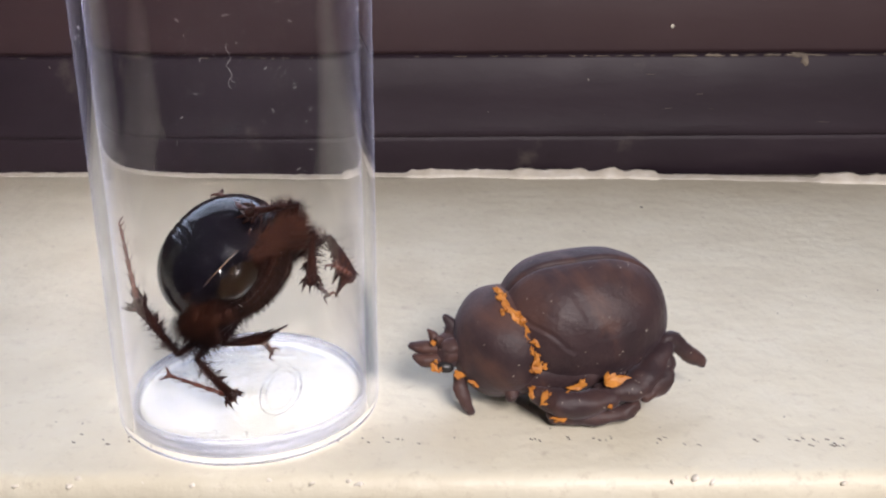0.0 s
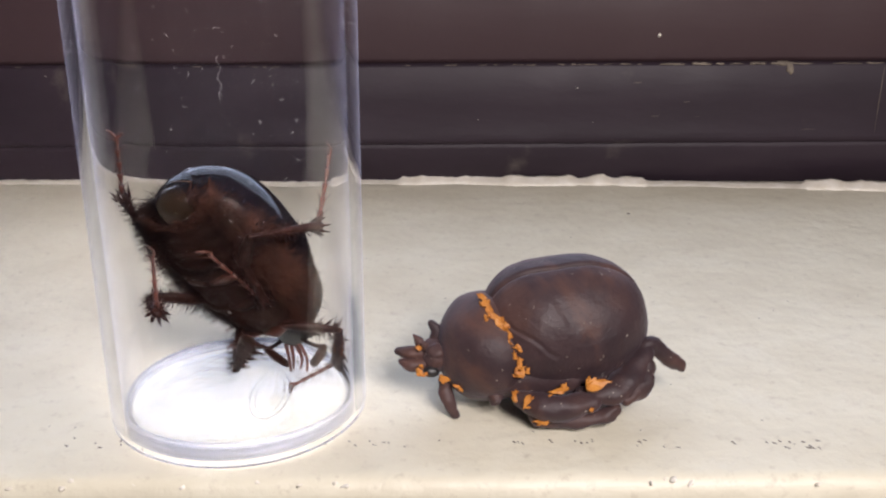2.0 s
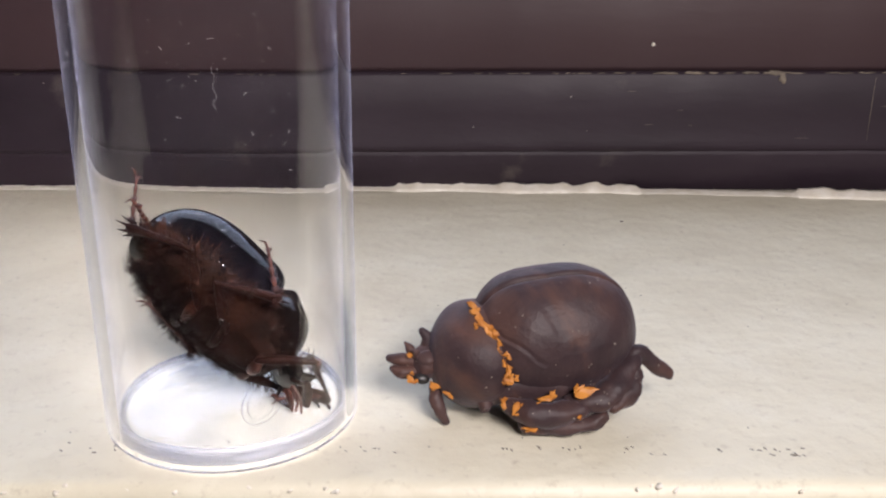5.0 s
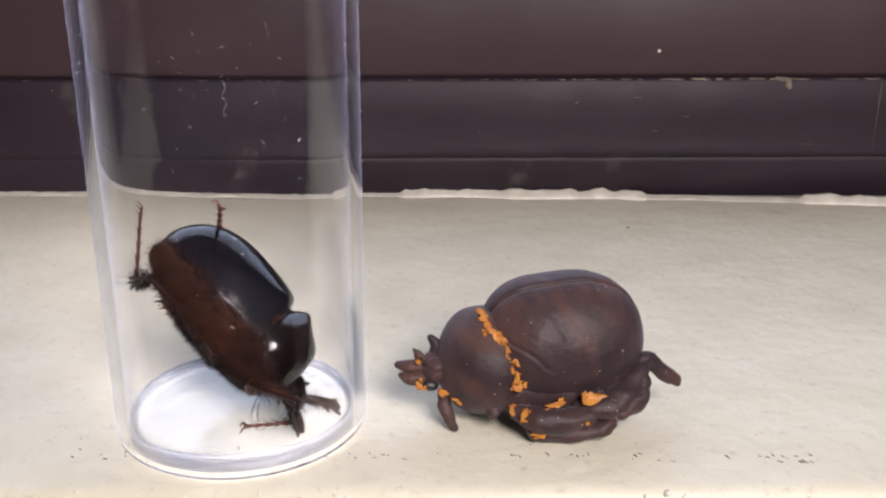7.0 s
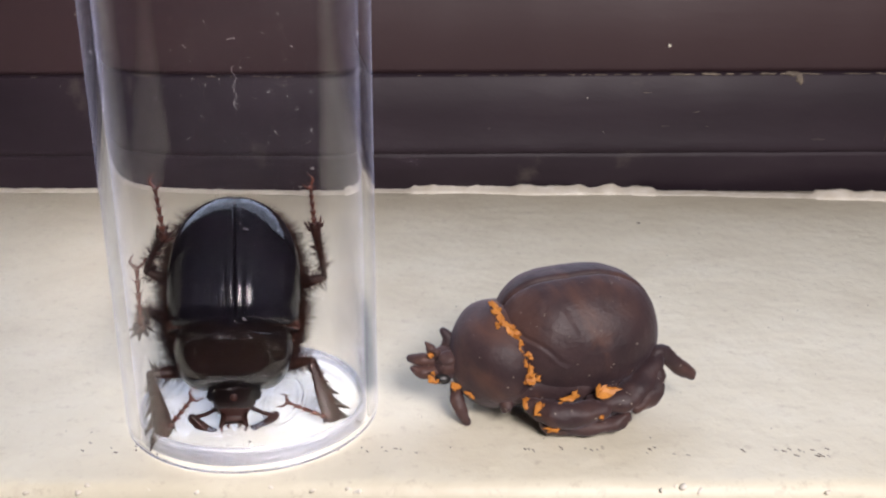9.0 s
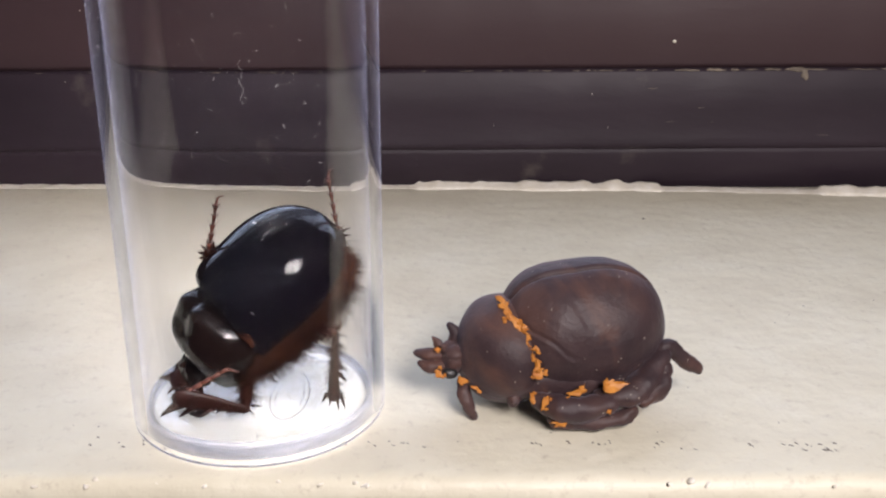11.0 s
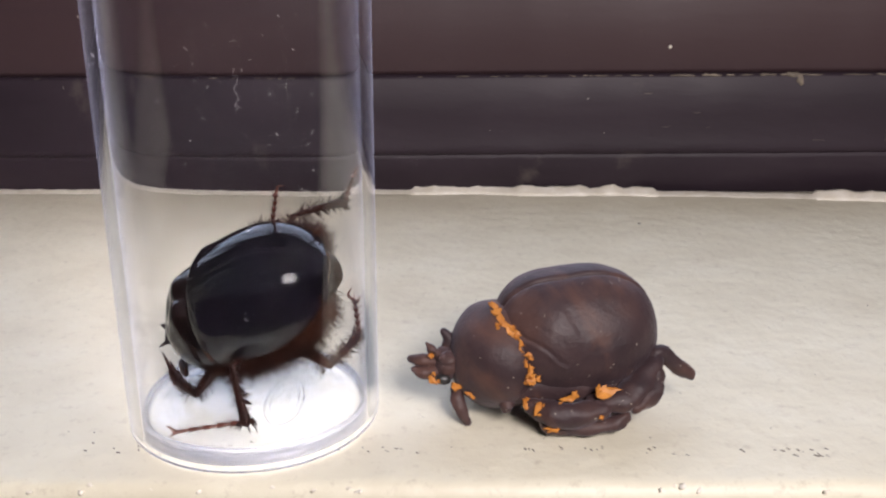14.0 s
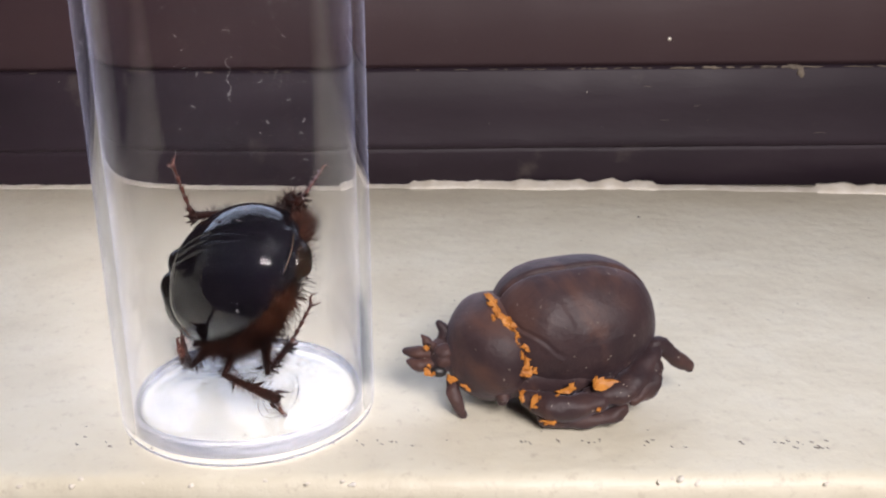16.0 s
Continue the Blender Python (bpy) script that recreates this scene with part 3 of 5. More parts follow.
    # legs
    for name, ctrl, rr, flat in (
            ("front_leg", [(4.7, 128.4, 5.2), (5.2, 126.6, 3.2), (6.3, 126.2, 0.7)], [1.0, 1.0, 0.8], 1.0),
            ("front_leg", [(6.5, 136.5, 5.0), (6.0, 138.0, 3.0), (6.5, 139.0, 0.8)], [1.0, 0.9, 0.7], 1.0),
            ("middle_foot", [(12.2, 126.6, 5.2), (12.0, 125.2, 4.2), (11.9, 124.9, 3.7)], [1.3, 1.25, 1.0], 0.8),
            ("middle_leg", [(15.8, 123.4, 4.6), (18.6, 122.2, 4.1), (22.0, 121.9, 3.9), (26.0, 122.6, 4.6)], [1.5, 2.2, 2.2, 1.6], 0.9),
            ("middle_foot", [(18.0, 122.6, 1.9), (23.0, 122.4, 1.7), (27.8, 122.6, 2.3), (29.6, 123.0, 3.2)], [1.3, 1.2, 1.15, 0.95], 0.9),
            ("hind_leg", [(25.0, 123.6, 5.0), (29.0, 123.8, 5.6), (32.2, 125.8, 7.2), (34.6, 128.6, 9.6)], [1.6, 2.2, 2.3, 1.5], 0.85),
            ("hind_leg", [(31.0, 123.0, 4.6), (33.6, 124.8, 6.0), (34.8, 127.0, 8.2)], [1.0, 1.7, 1.3], 0.9),
            ("hind_foot", [(34.2, 128.8, 9.8), (35.6, 129.6, 10.5), (37.8, 130.2, 8.4), (41.0, 130.6, 6.3)], [1.2, 1.25, 1.15, 0.9], 1.0),
            ("far_leg", [(26.0, 143.0, 4.5), (29.0, 145.0, 2.5), (31.0, 145.5, 0.9)], [1.6, 1.3, 0.9], 1.0)):
        bm = bmesh.new()
        limb(bm, ctrl, rr, 22, 16, flat)
        for v in bm.verts:
            v.co += noise.noise_vector(v.co * 0.45) * 0.42 + noise.noise_vector(v.co * 1.3) * 0.18
            v.co.z = max(0.03, v.co.z)
        leg = clay(name, bm, CLAY, "bent, finger-rolled clay leg")
        if name == "hind_foot":
            # black bead stands in for the shade inside a small pit
            bm = bmesh.new()
            blob(bm, (40.9, 129.8, 6.0), (0.28, 0.18, 0.28), detail=2)
            clay("hole", bm, CLAY_BLACK, "black bead for the shade of a small pit at the tip", leg)
    # orange flecks: each one a pressed shred of clay
    rng = random.Random(8)

    def shred(c, along, n, L, W, mat=ORANGE):
        L *= 0.92
        W *= 0.72
        if rng.random() < 0.4:
            along = -Vector(along)
        along, n = Vector(along).normalized(), Vector(n).normalized()
        b = n.cross(along).normalized()
        bm = bmesh.new()
        k = 6
        rings = []
        peak = rng.uniform(0.15, 0.45)
        for i in range(k):
            s = i / (k - 1)
            w = W * 1.45 * min(s / peak + 0.22, (1 - s) / (1 - peak)) * rng.uniform(0.7, 1.2) + 0.05
            lift = 0.14 + 0.45 * (s - 0.4) ** 2 * L * 0.6
            m = Vector(c) + along * ((s - 0.5) * L) + n * lift + b * rng.uniform(-0.16, 0.16) * W
            h = 0.13 + 0.06 * rng.random()
            tilt = rng.uniform(-0.16, 0.16)
            rings.append([m + b * w * 0.5 + n * (h * 0.3 + tilt), m + b * w * 0.08 + n * h * 1.5, m - b * w * 0.5 + n * (h * 0.3 - tilt),
                          m - b * w * 0.45 - n * h, m + b * w * 0.45 - n * h])
        skin(bm, rings)
        part("orange_fleck", bm, mat, top, "torn orange clay shred", offset=CLAY_BASE, smooth=False)
    for x, y, z, nx, ny, nz, ang, L, W in ORANGE_SHREDS:
        n = Vector((nx, ny, nz)).normalized()
        flat = Vector((1, 0, 0)) - n * n.x
        up = n.cross(flat.normalized()) * -1
        if up.z < 0:
            up = -up
        a = math.radians(ang)
        fx, along = flat.normalized(), flat.normalized() * math.cos(a) + up * math.sin(a)
        shred(Vector((x, y, z)) + n * 0.05, along, n, L, W)
        for k in range(2 if L > 1.5 else 1):
            off = along * rng.uniform(-0.45, 0.45) * L + n.cross(along) * rng.choice((-1, 1)) * W * rng.uniform(0.3, 0.55)
            b = a + rng.uniform(-1.2, 1.2)
            shred(Vector((x, y, z)) + off, fx * math.cos(b) + up * math.sin(b), n, L * rng.uniform(0.25, 0.5), W * rng.uniform(0.35, 0.6))


# place, facing, slope, length and width of each orange shred
ORANGE_SHREDS = [
    (10.4, 130.6, 17.6, 0.0, -0.3, 0.95, -70, 2.0, 1.0), (10.9, 128.9, 17.0, 0, -0.4, 0.9, -62, 2.4, 1.3), (11.2, 127.7, 16.4, 0, -0.55, 0.85, -80, 2.2, 1.5),
    (12.1, 126.9, 15.8, 0.06, -0.6, 0.8, -45, 2.6, 1.2), (12.9, 126.4, 15.2, 0.1, -0.65, 0.75, -40, 2.6, 1.3), (13.9, 126.2, 15.1, 0.1, -0.65, 0.75, 8, 2.0, 0.9),
    (14.1, 125.4, 14.0, 0.1, -0.75, 0.65, 60, 2.2, 1.3), (13.9, 125.0, 13.2, 0.1, -0.75, 0.6, -75, 1.8, 0.7), (15.3, 124.5, 12.6, 0, -0.8, 0.55, 10, 2.4, 1.3),
    (14.7, 124.2, 11.4, 0.1, -0.85, 0.4, -80, 1.7, 0.6), (15.3, 123.8, 10.3, 0.1, -0.88, 0.4, -80, 2.3, 1.0), (15.7, 123.7, 9.0, 0.1, -0.85, 0.45, 55, 2.2, 1.5), (15.0, 123.9, 8.6, 0.1, -0.85, 0.45, 70, 1.4, 0.8),
    (26.8, 122.7, 7.3, 0.1, -0.8, 0.55, 17, 4.2, 1.6), (21.0, 122.6, 6.4, 0.0, -0.75, 0.6, 12, 3.4, 1.2), (16.4, 121.6, 5.2, -0.1, -0.9, 0.4, 62, 2.6, 1.0), (14.7, 122.9, 5.4, 0, -0.9, 0.4, -70, 2.0, 1.0),
    (18.5, 121.1, 2.3, -0.2, -0.9, 0.3, 4, 2.6, 0.9), (25.7, 120.9, 4.3, 0, -0.9, 0.4, 40, 0.9, 0.6), (1.2, 126.7, 7.3, 0, -0.95, 0.3, -55, 2.0, 1.3), (0.9, 129.4, 10.0, -0.2, -0.7, 0.7, -20, 1.1, 0.8),
    (4.7, 126.8, 6.2, 0.2, -0.9, 0.2, -5, 2.0, 1.0), (6.9, 125.4, 5.6, -0.4, -0.85, -0.2, -25, 1.7, 0.5)]
clay_beetle()



# ---- the living beetle ----
def aim(origin, along, up):
    """A pose whose y runs along and whose z lies towards up."""
    y = Vector(along).normalized()
    x = y.cross(Vector(up))
    if x.length < 1e-5:
        x = y.orthogonal()
    x.normalize()
    z = x.cross(y)
    m = Matrix((x, y, z)).transposed().to_4x4()
    m.translation = Vector(origin)
    return m


SIZE = 1.1
FEMUR = {"front": 7.0, "middle": 8.0, "hind": 8.5}
TIBIA = {"front": 8.0, "middle": 7.5, "hind": 8.5}
TARSUS_LEN = {"front": 7.0, "middle": 10.0, "hind": 11.0}
COXA = {"front": (4.2, 8.3, -4.9), "middle": (4.8, 2.4, -5.0), "hind": (4.6, -2.2, -5.0)}


def wing_width(s):
    """Half width of the back, s from 0 (front) to 1 (tail)."""
    return 8.9 * (0.93 + 0.07 * math.sin(min(1, s * 2.2) * math.pi / 2)) * (1 - max(0.0, (s - 0.30) / 0.70) ** 2.6) ** 0.5


def wing_height(s):
    return (7.1 + 0.5 * math.sin(math.pi * min(1.0, s * 1.1)) - 0.8 * math.exp(-s / 0.06)) * (1 - max(0.0, (s - 0.42) / 0.58) ** 2.8) ** 0.55


def bpart(name, bm, material, parent, label="", stoop=False):
    if stoop:            # the fore body leans down from the back
        for v in bm.verts:
            if v.co.y > 4.5:
                v.co.z -= 0.13 * (v.co.y - 4.5)
                v.co.y = 4.5 + 0.97 * (v.co.y - 4.5)
    return part(name, bm, material, parent, label, scale=SIZE)


def tooth(bm, base, tip, width, thick):
    """A flat pointed tooth; width along the limb, thick across it."""
    b, t = Vector(base), Vector(tip)
    d = (t - b).normalized()
    n = Vector((0, 0, 1))
    w = d.cross(n).normalized()
    mid = b + (t - b) * 0.45
    rings = [[b + w * width, b + n * thick, b - w * width, b - n * thick],
             [mid + w * width * 0.52, mid + n * thick * 0.7, mid - w * width * 0.42, mid - n * thick * 0.7],
             [t + w * width * 0.10, t + n * thick * 0.2, t - w * width * 0.10, t - n * thick * 0.2]]
    skin(bm, rings)


def living_beetle():
    top = empty("beetle", (0, 0, 0))
    tagged(top, "large glossy black beetle with hairy reddish-brown legs, climbing inside the tube", "beetle")
    Y0, Y1 = 4.6, -14.2

    def wing(sgn):
        bm = bmesh.new()
        rings = []
        nu = 64
        cols = [0.26 * k / 34 for k in range(35)] + [0.26 + 0.74 * k / 26 for k in range(1, 26)]
        angles = [math.asin(c ** (1 / 0.92)) for c in cols] + [math.radians(90 + 1.8 * k) for k in range(15)]
        for i in range(nu + 1):
            s = (1 - (1 - i / nu) ** 1.5) * 0.997
            y = Y0 + (Y1 - Y0) * s
            w, h = wing_width(s), wing_height(s)
            ring = []
            for th in angles:
                x, z = w * math.sin(th) ** 0.92 if th < math.pi / 2 else w * math.sin(th), h * math.cos(th)
                if th < math.pi / 2:
                    z = h * (1 - (x / w) ** 2.2) ** 0.5 if x < w else 0.0
                # suture, one deep groove beside it, faint furrows across the disc
                dip = 0.42 * math.exp(-(x / 0.17) ** 2)
                dip += 0.30 * math.exp(-((x - 1.22 * (w / 8.9)) / 0.15) ** 2)
                for c in (3.1, 4.5, 5.9, 7.1):
                    dip += 0.030 * math.exp(-((x - c * (w / 8.9)) / 0.30) ** 2) * (th < 1.4)
                dip += 0.8 * max(0.0, 1 - s / 0.05) ** 2 * (th < 1.5)
                # shoulder swelling
                dip -= 0.40 * math.exp(-(((x - 6.3) / 1.2) ** 2 + ((y - 2.2) / 1.6) ** 2))
                # raised bead along the margin
                x += 0.20 * math.exp(-((th - 1.68) / 0.07) ** 2)
                ring.append(Vector((sgn * (x + 0.015), y, z + 0.6 - dip)))
            ring.append(Vector((sgn * w * 0.6, y, -2.2)))
            ring.append(Vector((sgn * 0.015, y, -1.5)))
            rings.append(ring)
        skin(bm, rings)
        bpart("wing_case", bm, SHELL, top, "glossy black wing case with fine grooves")
    wing(-1)
    wing(1)
    # pronotum with two swellings and a hollow in front of them
    bm = bmesh.new()
    rings = []
    nu, nt = 48, 90
    for i in range(nu + 1):
        s = i / nu
        y = 4.55 + 7.6 * math.sin(s * math.pi / 2)
        w = 7.85 * (1 - 0.54 * s ** 2.1) * (0.94 + 0.06 * math.sin(min(1, s * 4) * math.pi / 2))
        h = 6.7 * (1 - s ** 3.0) ** 0.6 * (0.83 + 0.17 * math.sin(min(1, s * 3.6) * math.pi / 2)) + 1.0 * s * (1 - s)
        ring = []
        for j in range(nt + 1):
            th = math.radians(-112 + 224 * j / nt)
            x, z = w * math.sin(th), max(h, 1.1) * math.cos(th)
            z += 0.95 * math.exp(-(((abs(x) - 2.2) / 1.9) ** 2 + ((y - 6.7) / 1.7) ** 2))
            z -= 0.85 * math.exp(-((x / 2.1) ** 2 + ((y - 9.6) / 1.7) ** 2))
            z -= 0.22 * math.exp(-(x / 0.5) ** 2) * (y < 8.2)
            z -= 0.35 * math.exp(-(((abs(x) - 5.2) / 0.7) ** 2 + ((y - 8.3) / 0.6) ** 2))
            ring.append(Vector((x, y, z + 0.1 + 0.05 * noise.noise(Vector((x, y, z)) * 1.3))))
        rings.append(ring)
    skin(bm, rings)
    bpart("pronotum", bm, PRONOTUM, top, "shiny dark pitted thorax shield with two swellings", True)
    bm = bmesh.new()
    blob(bm, (0, 4.1, 5.75), (1.3, 1.3, 0.5), detail=3)
    bpart("scutellum", bm, SHELL, top)
    # underside
    bm = bmesh.new()
    rings = []
    for i in range(91):
        s = i / 90
        y = 11.6 - 24.6 * s
        k = (1 - abs(2 * s - 1) ** 3.2) ** 0.45 if 0 < s < 1 else 0.02
        w, h = 7.9 * k * (0.86 + 0.14 * math.sin(s * math.pi)), 6.0 * k * (1 - 0.40 * max(0.0, (s - 0.5) / 0.5) ** 1.5)
        if s > 0.54:
            f = ((s - 0.54) * 13) % 1.0
            h *= 0.90 + 0.10 * min(1.0, f * 1.4)
            w *= 0.96 + 0.04 * f
        ring = []
        for j in range(49):
            a = 2 * math.pi * j / 49
            zz = math.sin(a)
            d = 0.35 * math.exp(-(math.cos(a) / 0.12) ** 2) * (zz < 0) * (s < 0.5)
            ring.append(Vector((w * math.cos(a), y, (h if zz < 0 else 2.6 * k) * zz - 0.6 + d)))
        rings.append(ring)
    skin(bm, rings)
    bpart("underside", bm, BELLY, top, "segmented dark reddish-brown underside", True)
    # tail plate, a broad bulging shield below the ends of the wing cases
    bm = bmesh.new()
    blob(bm, (0, -11.4, -1.2), (3.5, 3.1, 2.6), (32, 0, 0), 0.16, 0.6, 2.0, detail=5)
    tail = bpart("pygidium", bm, TAIL, top, "smooth bulging brown tail plate")
    bm = bmesh.new()
    sweep(bm, curve_points([(-4.2, -12.6, -0.1), (-2.6, -13.7, 0.15), (0, -14.2, 0.15), (2.6, -13.7, 0.15), (4.2, -12.6, -0.1)], 30), [0.07] * 30, 6)
    bpart("rim", bm, GOLDEN, tail, "thin golden-brown edge above the tail plate")
    # hip plates across the belly, and the bases of the fore legs
    for sgn in (-1, 1):
        bm = bmesh.new()
        limb(bm, [(sgn * 0.7, -2.2, -6.1), (sgn * 3.6, -2.5, -5.6), (sgn * 6.5, -3.2, -3.7)], [0.6, 0.9, 0.45], 16, 12, 0.5)
        bpart("hip_plate", bm, HIP, top, "reddish-brown hip plate")
        bm = bmesh.new()
        limb(bm, [(sgn * 0.7, 8.9, -4.7), (sgn * 2.6, 8.8, -4.7), (sgn * 4.6, 8.2, -3.7)], [0.7, 1.05, 0.7], 14, 12, 0.75)
        bpart("fore_hip", bm, HIP, top, "reddish-brown base of the fore leg", True)
        bm = bmesh.new()
        limb(bm, [(sgn * 0.5, 2.6, -6.3), (sgn * 3.2, 2.4, -6.1), (sgn * 6.6, 1.4, -4.4)], [0.5, 0.7, 0.5], 14, 10, 0.6)
        bpart("middle_hip", bm, BELLY, top, "dark ridge at the base of the middle leg")
    # head
    bm = bmesh.new()
    blob(bm, (0, 12.9, -0.2), (2.8, 2.7, 1.9), (-18, 0, 0), 0.25, 0.8, 2.4, detail=4)
    head = bpart("head", bm, PRONOTUM, top, "small dark head with a notched forked plate", True)
    bm = bmesh.new()
    sweep(bm, [(0, 13.6, 0.0), (0, 14.8, 0.3), (0, 15.8, 0.8), (0, 16.6, 1.3)], [2.3, 2.0, 1.6, 1.35], 14, 0.32)
    tooth(bm, (0.75, 15.8, 0.9), (1.8, 17.4, 2.0), 1.05, 0.35)
    tooth(bm, (-0.75, 15.8, 0.9), (-1.8, 17.4, 2.0), 1.05, 0.35)
    spike(bm, (0, 13.2, 1.1), (0, 14.0, 2.3), 0.8, 10)
    bpart("face_plate", bm, LEG, head, "forked reddish-brown plate and short horn", True)
    for sgn in (-1, 1):
        bm = bmesh.new()
        blob(bm, (sgn * 2.8, 12.7, -0.6), (0.75, 0.85, 0.85), detail=3)
        bpart("eye", bm, SHELL, head, "round black eye", True)
        bm = bmesh.new()
        limb(bm, [(sgn * 1.9, 14.2, -1.5), (sgn * 3.6, 15.0, -1.8), (sgn * 5.3, 15.4, -2.0)], [0.34, 0.27, 0.32], 12, 8)
        limb(bm, [(sgn * 5.4, 15.3, -2.0), (sgn * 4.3, 16.4, -2.3), (sgn * 2.6, 17.6, -2.7)], [0.55, 0.72, 0.62], 14, 12, 0.8)
        bpart("antenna", bm, LEG, head, "short antenna with a long club", True)
        for dx, dy, ln in ((0.45, 0.4, 2.0), (1.3, 0.0, 3.2)):
            bm = bmesh.new()
            limb(bm, [(sgn * dx, 14.8 + dy, -1.8), (sgn * (dx + 0.35), 15.6 + dy + ln * 0.4, -2.5), (sgn * (dx + 0.2), 15.4 + dy + ln * 0.85, -3.6)],
                 [0.30, 0.24, 0.16], 10, 7)
            bpart("feeler", bm, TARSUS, head, "", True)
    # hair round the underside
    rng = random.Random(5)
    bm = bmesh.new()
    for k in range(15000):
        s = rng.random()
        y = 11.4 - 24.2 * s
        kk = (1 - abs(2 * s - 1) ** 3.2) ** 0.45
        a = math.radians(rng.uniform(-10, 26) if rng.random() < 0.5 else rng.uniform(20, 90))
        w, h = 7.8 * kk, 5.7 * kk * (1 - 0.40 * max(0.0, (s - 0.5) / 0.5) ** 1.5)
        sgn = rng.choice((-1, 1))
        base = Vector((sgn * w * math.cos(a), y, -0.8 - h * math.sin(a)))
        out = Vector((sgn * math.cos(a) / max(w, 1), 0.02 * (0.5 - s), -math.sin(a) / max(h, 1))).normalized()
        out = (out + Vector((rng.gauss(0, 0.35), rng.gauss(-0.1 if a < 0.45 else -0.9, 0.4), rng.gauss(0, 0.35)))).normalized()
        L = (0.8 + 2.6 * rng.random() ** 1.6) * (1.0 if a < 0.6 else 0.45)
        spike(bm, base - out * 0.3, base + out * L, rng.uniform(0.035, 0.06), 3)
    tagged(bpart("hair", bm, HAIR, top, "dense dark reddish hair on the underside", True), kind="stuff")
    fringe = bmesh.new()
    for k in range(9500):
        s = rng.random()
        y = 11.0 - 23.6 * s
        kk = (1 - abs(2 * s - 1) ** 3.2) ** 0.45
        a = math.radians(rng.uniform(-4, 34))
        sgn = rng.choice((-1, 1))
        base = Vector((sgn * 7.6 * kk * math.cos(a), y, -0.8 - 5.6 * kk * (1 - 0.40 * max(0.0, (s - 0.5) / 0.5) ** 1.5) * math.sin(a)))
        out = Vector((sgn * math.cos(a), rng.gauss(-0.25, 0.35), -0.7 * math.sin(a) + rng.gauss(-0.25, 0.3))).normalized()
        tip = base + out * (1.4 + 3.4 * rng.random() ** 1.4) * (0.7 + 0.3 * min(1.0, s * 2.5))
        spike(fringe, base, tip, rng.uniform(0.05, 0.09), 3)
    # short hair where the thorax meets the wing cases
    for k in range(700):
        x = rng.uniform(-8.4, 8.4)
        base = Vector((x, 4.5 + rng.uniform(-0.2, 0.2), 5.7 * (1 - (x / 8.9) ** 2) ** 0.5))
        spike(fringe, base, base + Vector((rng.gauss(0, 0.25), -0.9, rng.uniform(0.2, 0.8))), 0.05, 3)
    # tuft round the tail plate
    for k in range(420):
        a = rng.choice((0.0, math.pi)) + rng.gauss(0, 0.7)
        base = Vector((5.4 * math.cos(a), -11.0 + rng.uniform(-0.8, 0.8) - 0.5 * math.sin(a), -1.5 + 2.9 * math.sin(a)))
        out = Vector((0.7 * math.cos(a), -0.9, 0.55 * math.sin(a) - 0.15)) + Vector((rng.gauss(0, 0.3), 0, rng.gauss(0, 0.3)))
        spike(fringe, base, base + out.normalized() * rng.uniform(0.8, 2.8), rng.uniform(0.06, 0.10), 3)
    tagged(bpart("hair_fringe", fringe, FRINGE, top, "long orange-brown fringe along the sides and tail", True), kind="stuff")

    # legs: meshes run along y
    def bristles(bm, L, r, n, seed, lo=0.1, length=(0.8, 2.4)):
        g = random.Random(seed)
        for k in range(n):
            y = L * (lo + (1 - lo) * g.random())
            a = g.uniform(0, 2 * math.pi)
            d = Vector((math.cos(a), g.uniform(0.1, 0.9), math.sin(a))).normalized()
            b = Vector((r * 0.7 * math.cos(a), y, r * 0.5 * math.sin(a)))
            spike(bm, b, b + d * g.uniform(*length), 0.065, 3)

    legs = {}
    for kind in ("front", "middle", "hind"):
        for side, sgn in (("left", -1), ("right", 1)):
            L = FEMUR[kind]
            bm = bmesh.new()
            limb(bm, [(0, 0, 0), (0, L * 0.5, 0.15), (0, L, 0)], [0.65, 1.0, 0.9, 0.52], 18, 14, 0.68)
            bristles(bm, L, 1.1, 170, 3, length=(0.8, 2.1))
            f = bpart("femur", bm, LEG, top, "dark hairy thigh")
            L = TIBIA[kind]
            bm = bmesh.new()
            if kind == "front":
                limb(bm, [(0, 0, 0), (sgn * 0.15, L * 0.5, 0), (sgn * 0.45, L, 0)], [0.55, 0.8, 1.15, 1.25], 18, 14, 0.34)
                for fy, q, wd in ((0.22, 0.7, 0.35), (0.36, 0.9, 0.4), (0.52, 1.7, 0.65), (0.74, 2.4, 0.85), (0.97, 2.9, 0.9)):
                    b = Vector((sgn * (0.45 + 0.6 * fy), L * fy, 0))
                    tooth(bm, b, b + Vector((sgn * q * 0.86, q * 0.62, 0)), wd, 0.34)
                spike(bm, (-sgn * 0.5, L * 0.92, 0), (-sgn * 1.0, L * 1.14, 0), 0.26, 6)
            else:
                limb(bm, [(0, 0, 0), (0, L * 0.5, 0.1), (0, L, 0)], [0.40, 0.50, 0.62, 0.85], 18, 14, 0.75)
                for q in range(8):
                    a = 2 * math.pi * q / 8
                    spike(bm, (0.95 * math.cos(a), L * 0.97, 0.8 * math.sin(a)), (1.6 * math.cos(a), L + 1.2 + 0.6 * math.sin(q * 5.0), 1.35 * math.sin(a)), 0.26, 5)
                for q in range(3):
                    spike(bm, (sgn * 0.6, L * 0.60, 0.1 * q), (sgn * (1.5 + 0.1 * q), L * 0.72, 0.4 * q - 0.4), 0.26, 5)
            bristles(bm, L, 0.7, 190 if kind != "front" else 60, 7, length=(0.7, 2.0))
            t = bpart("tibia", bm, LEG, top, "broad toothed digging shin" if kind == "front" else "hairy spined shin")
            L = TARSUS_LEN[kind]
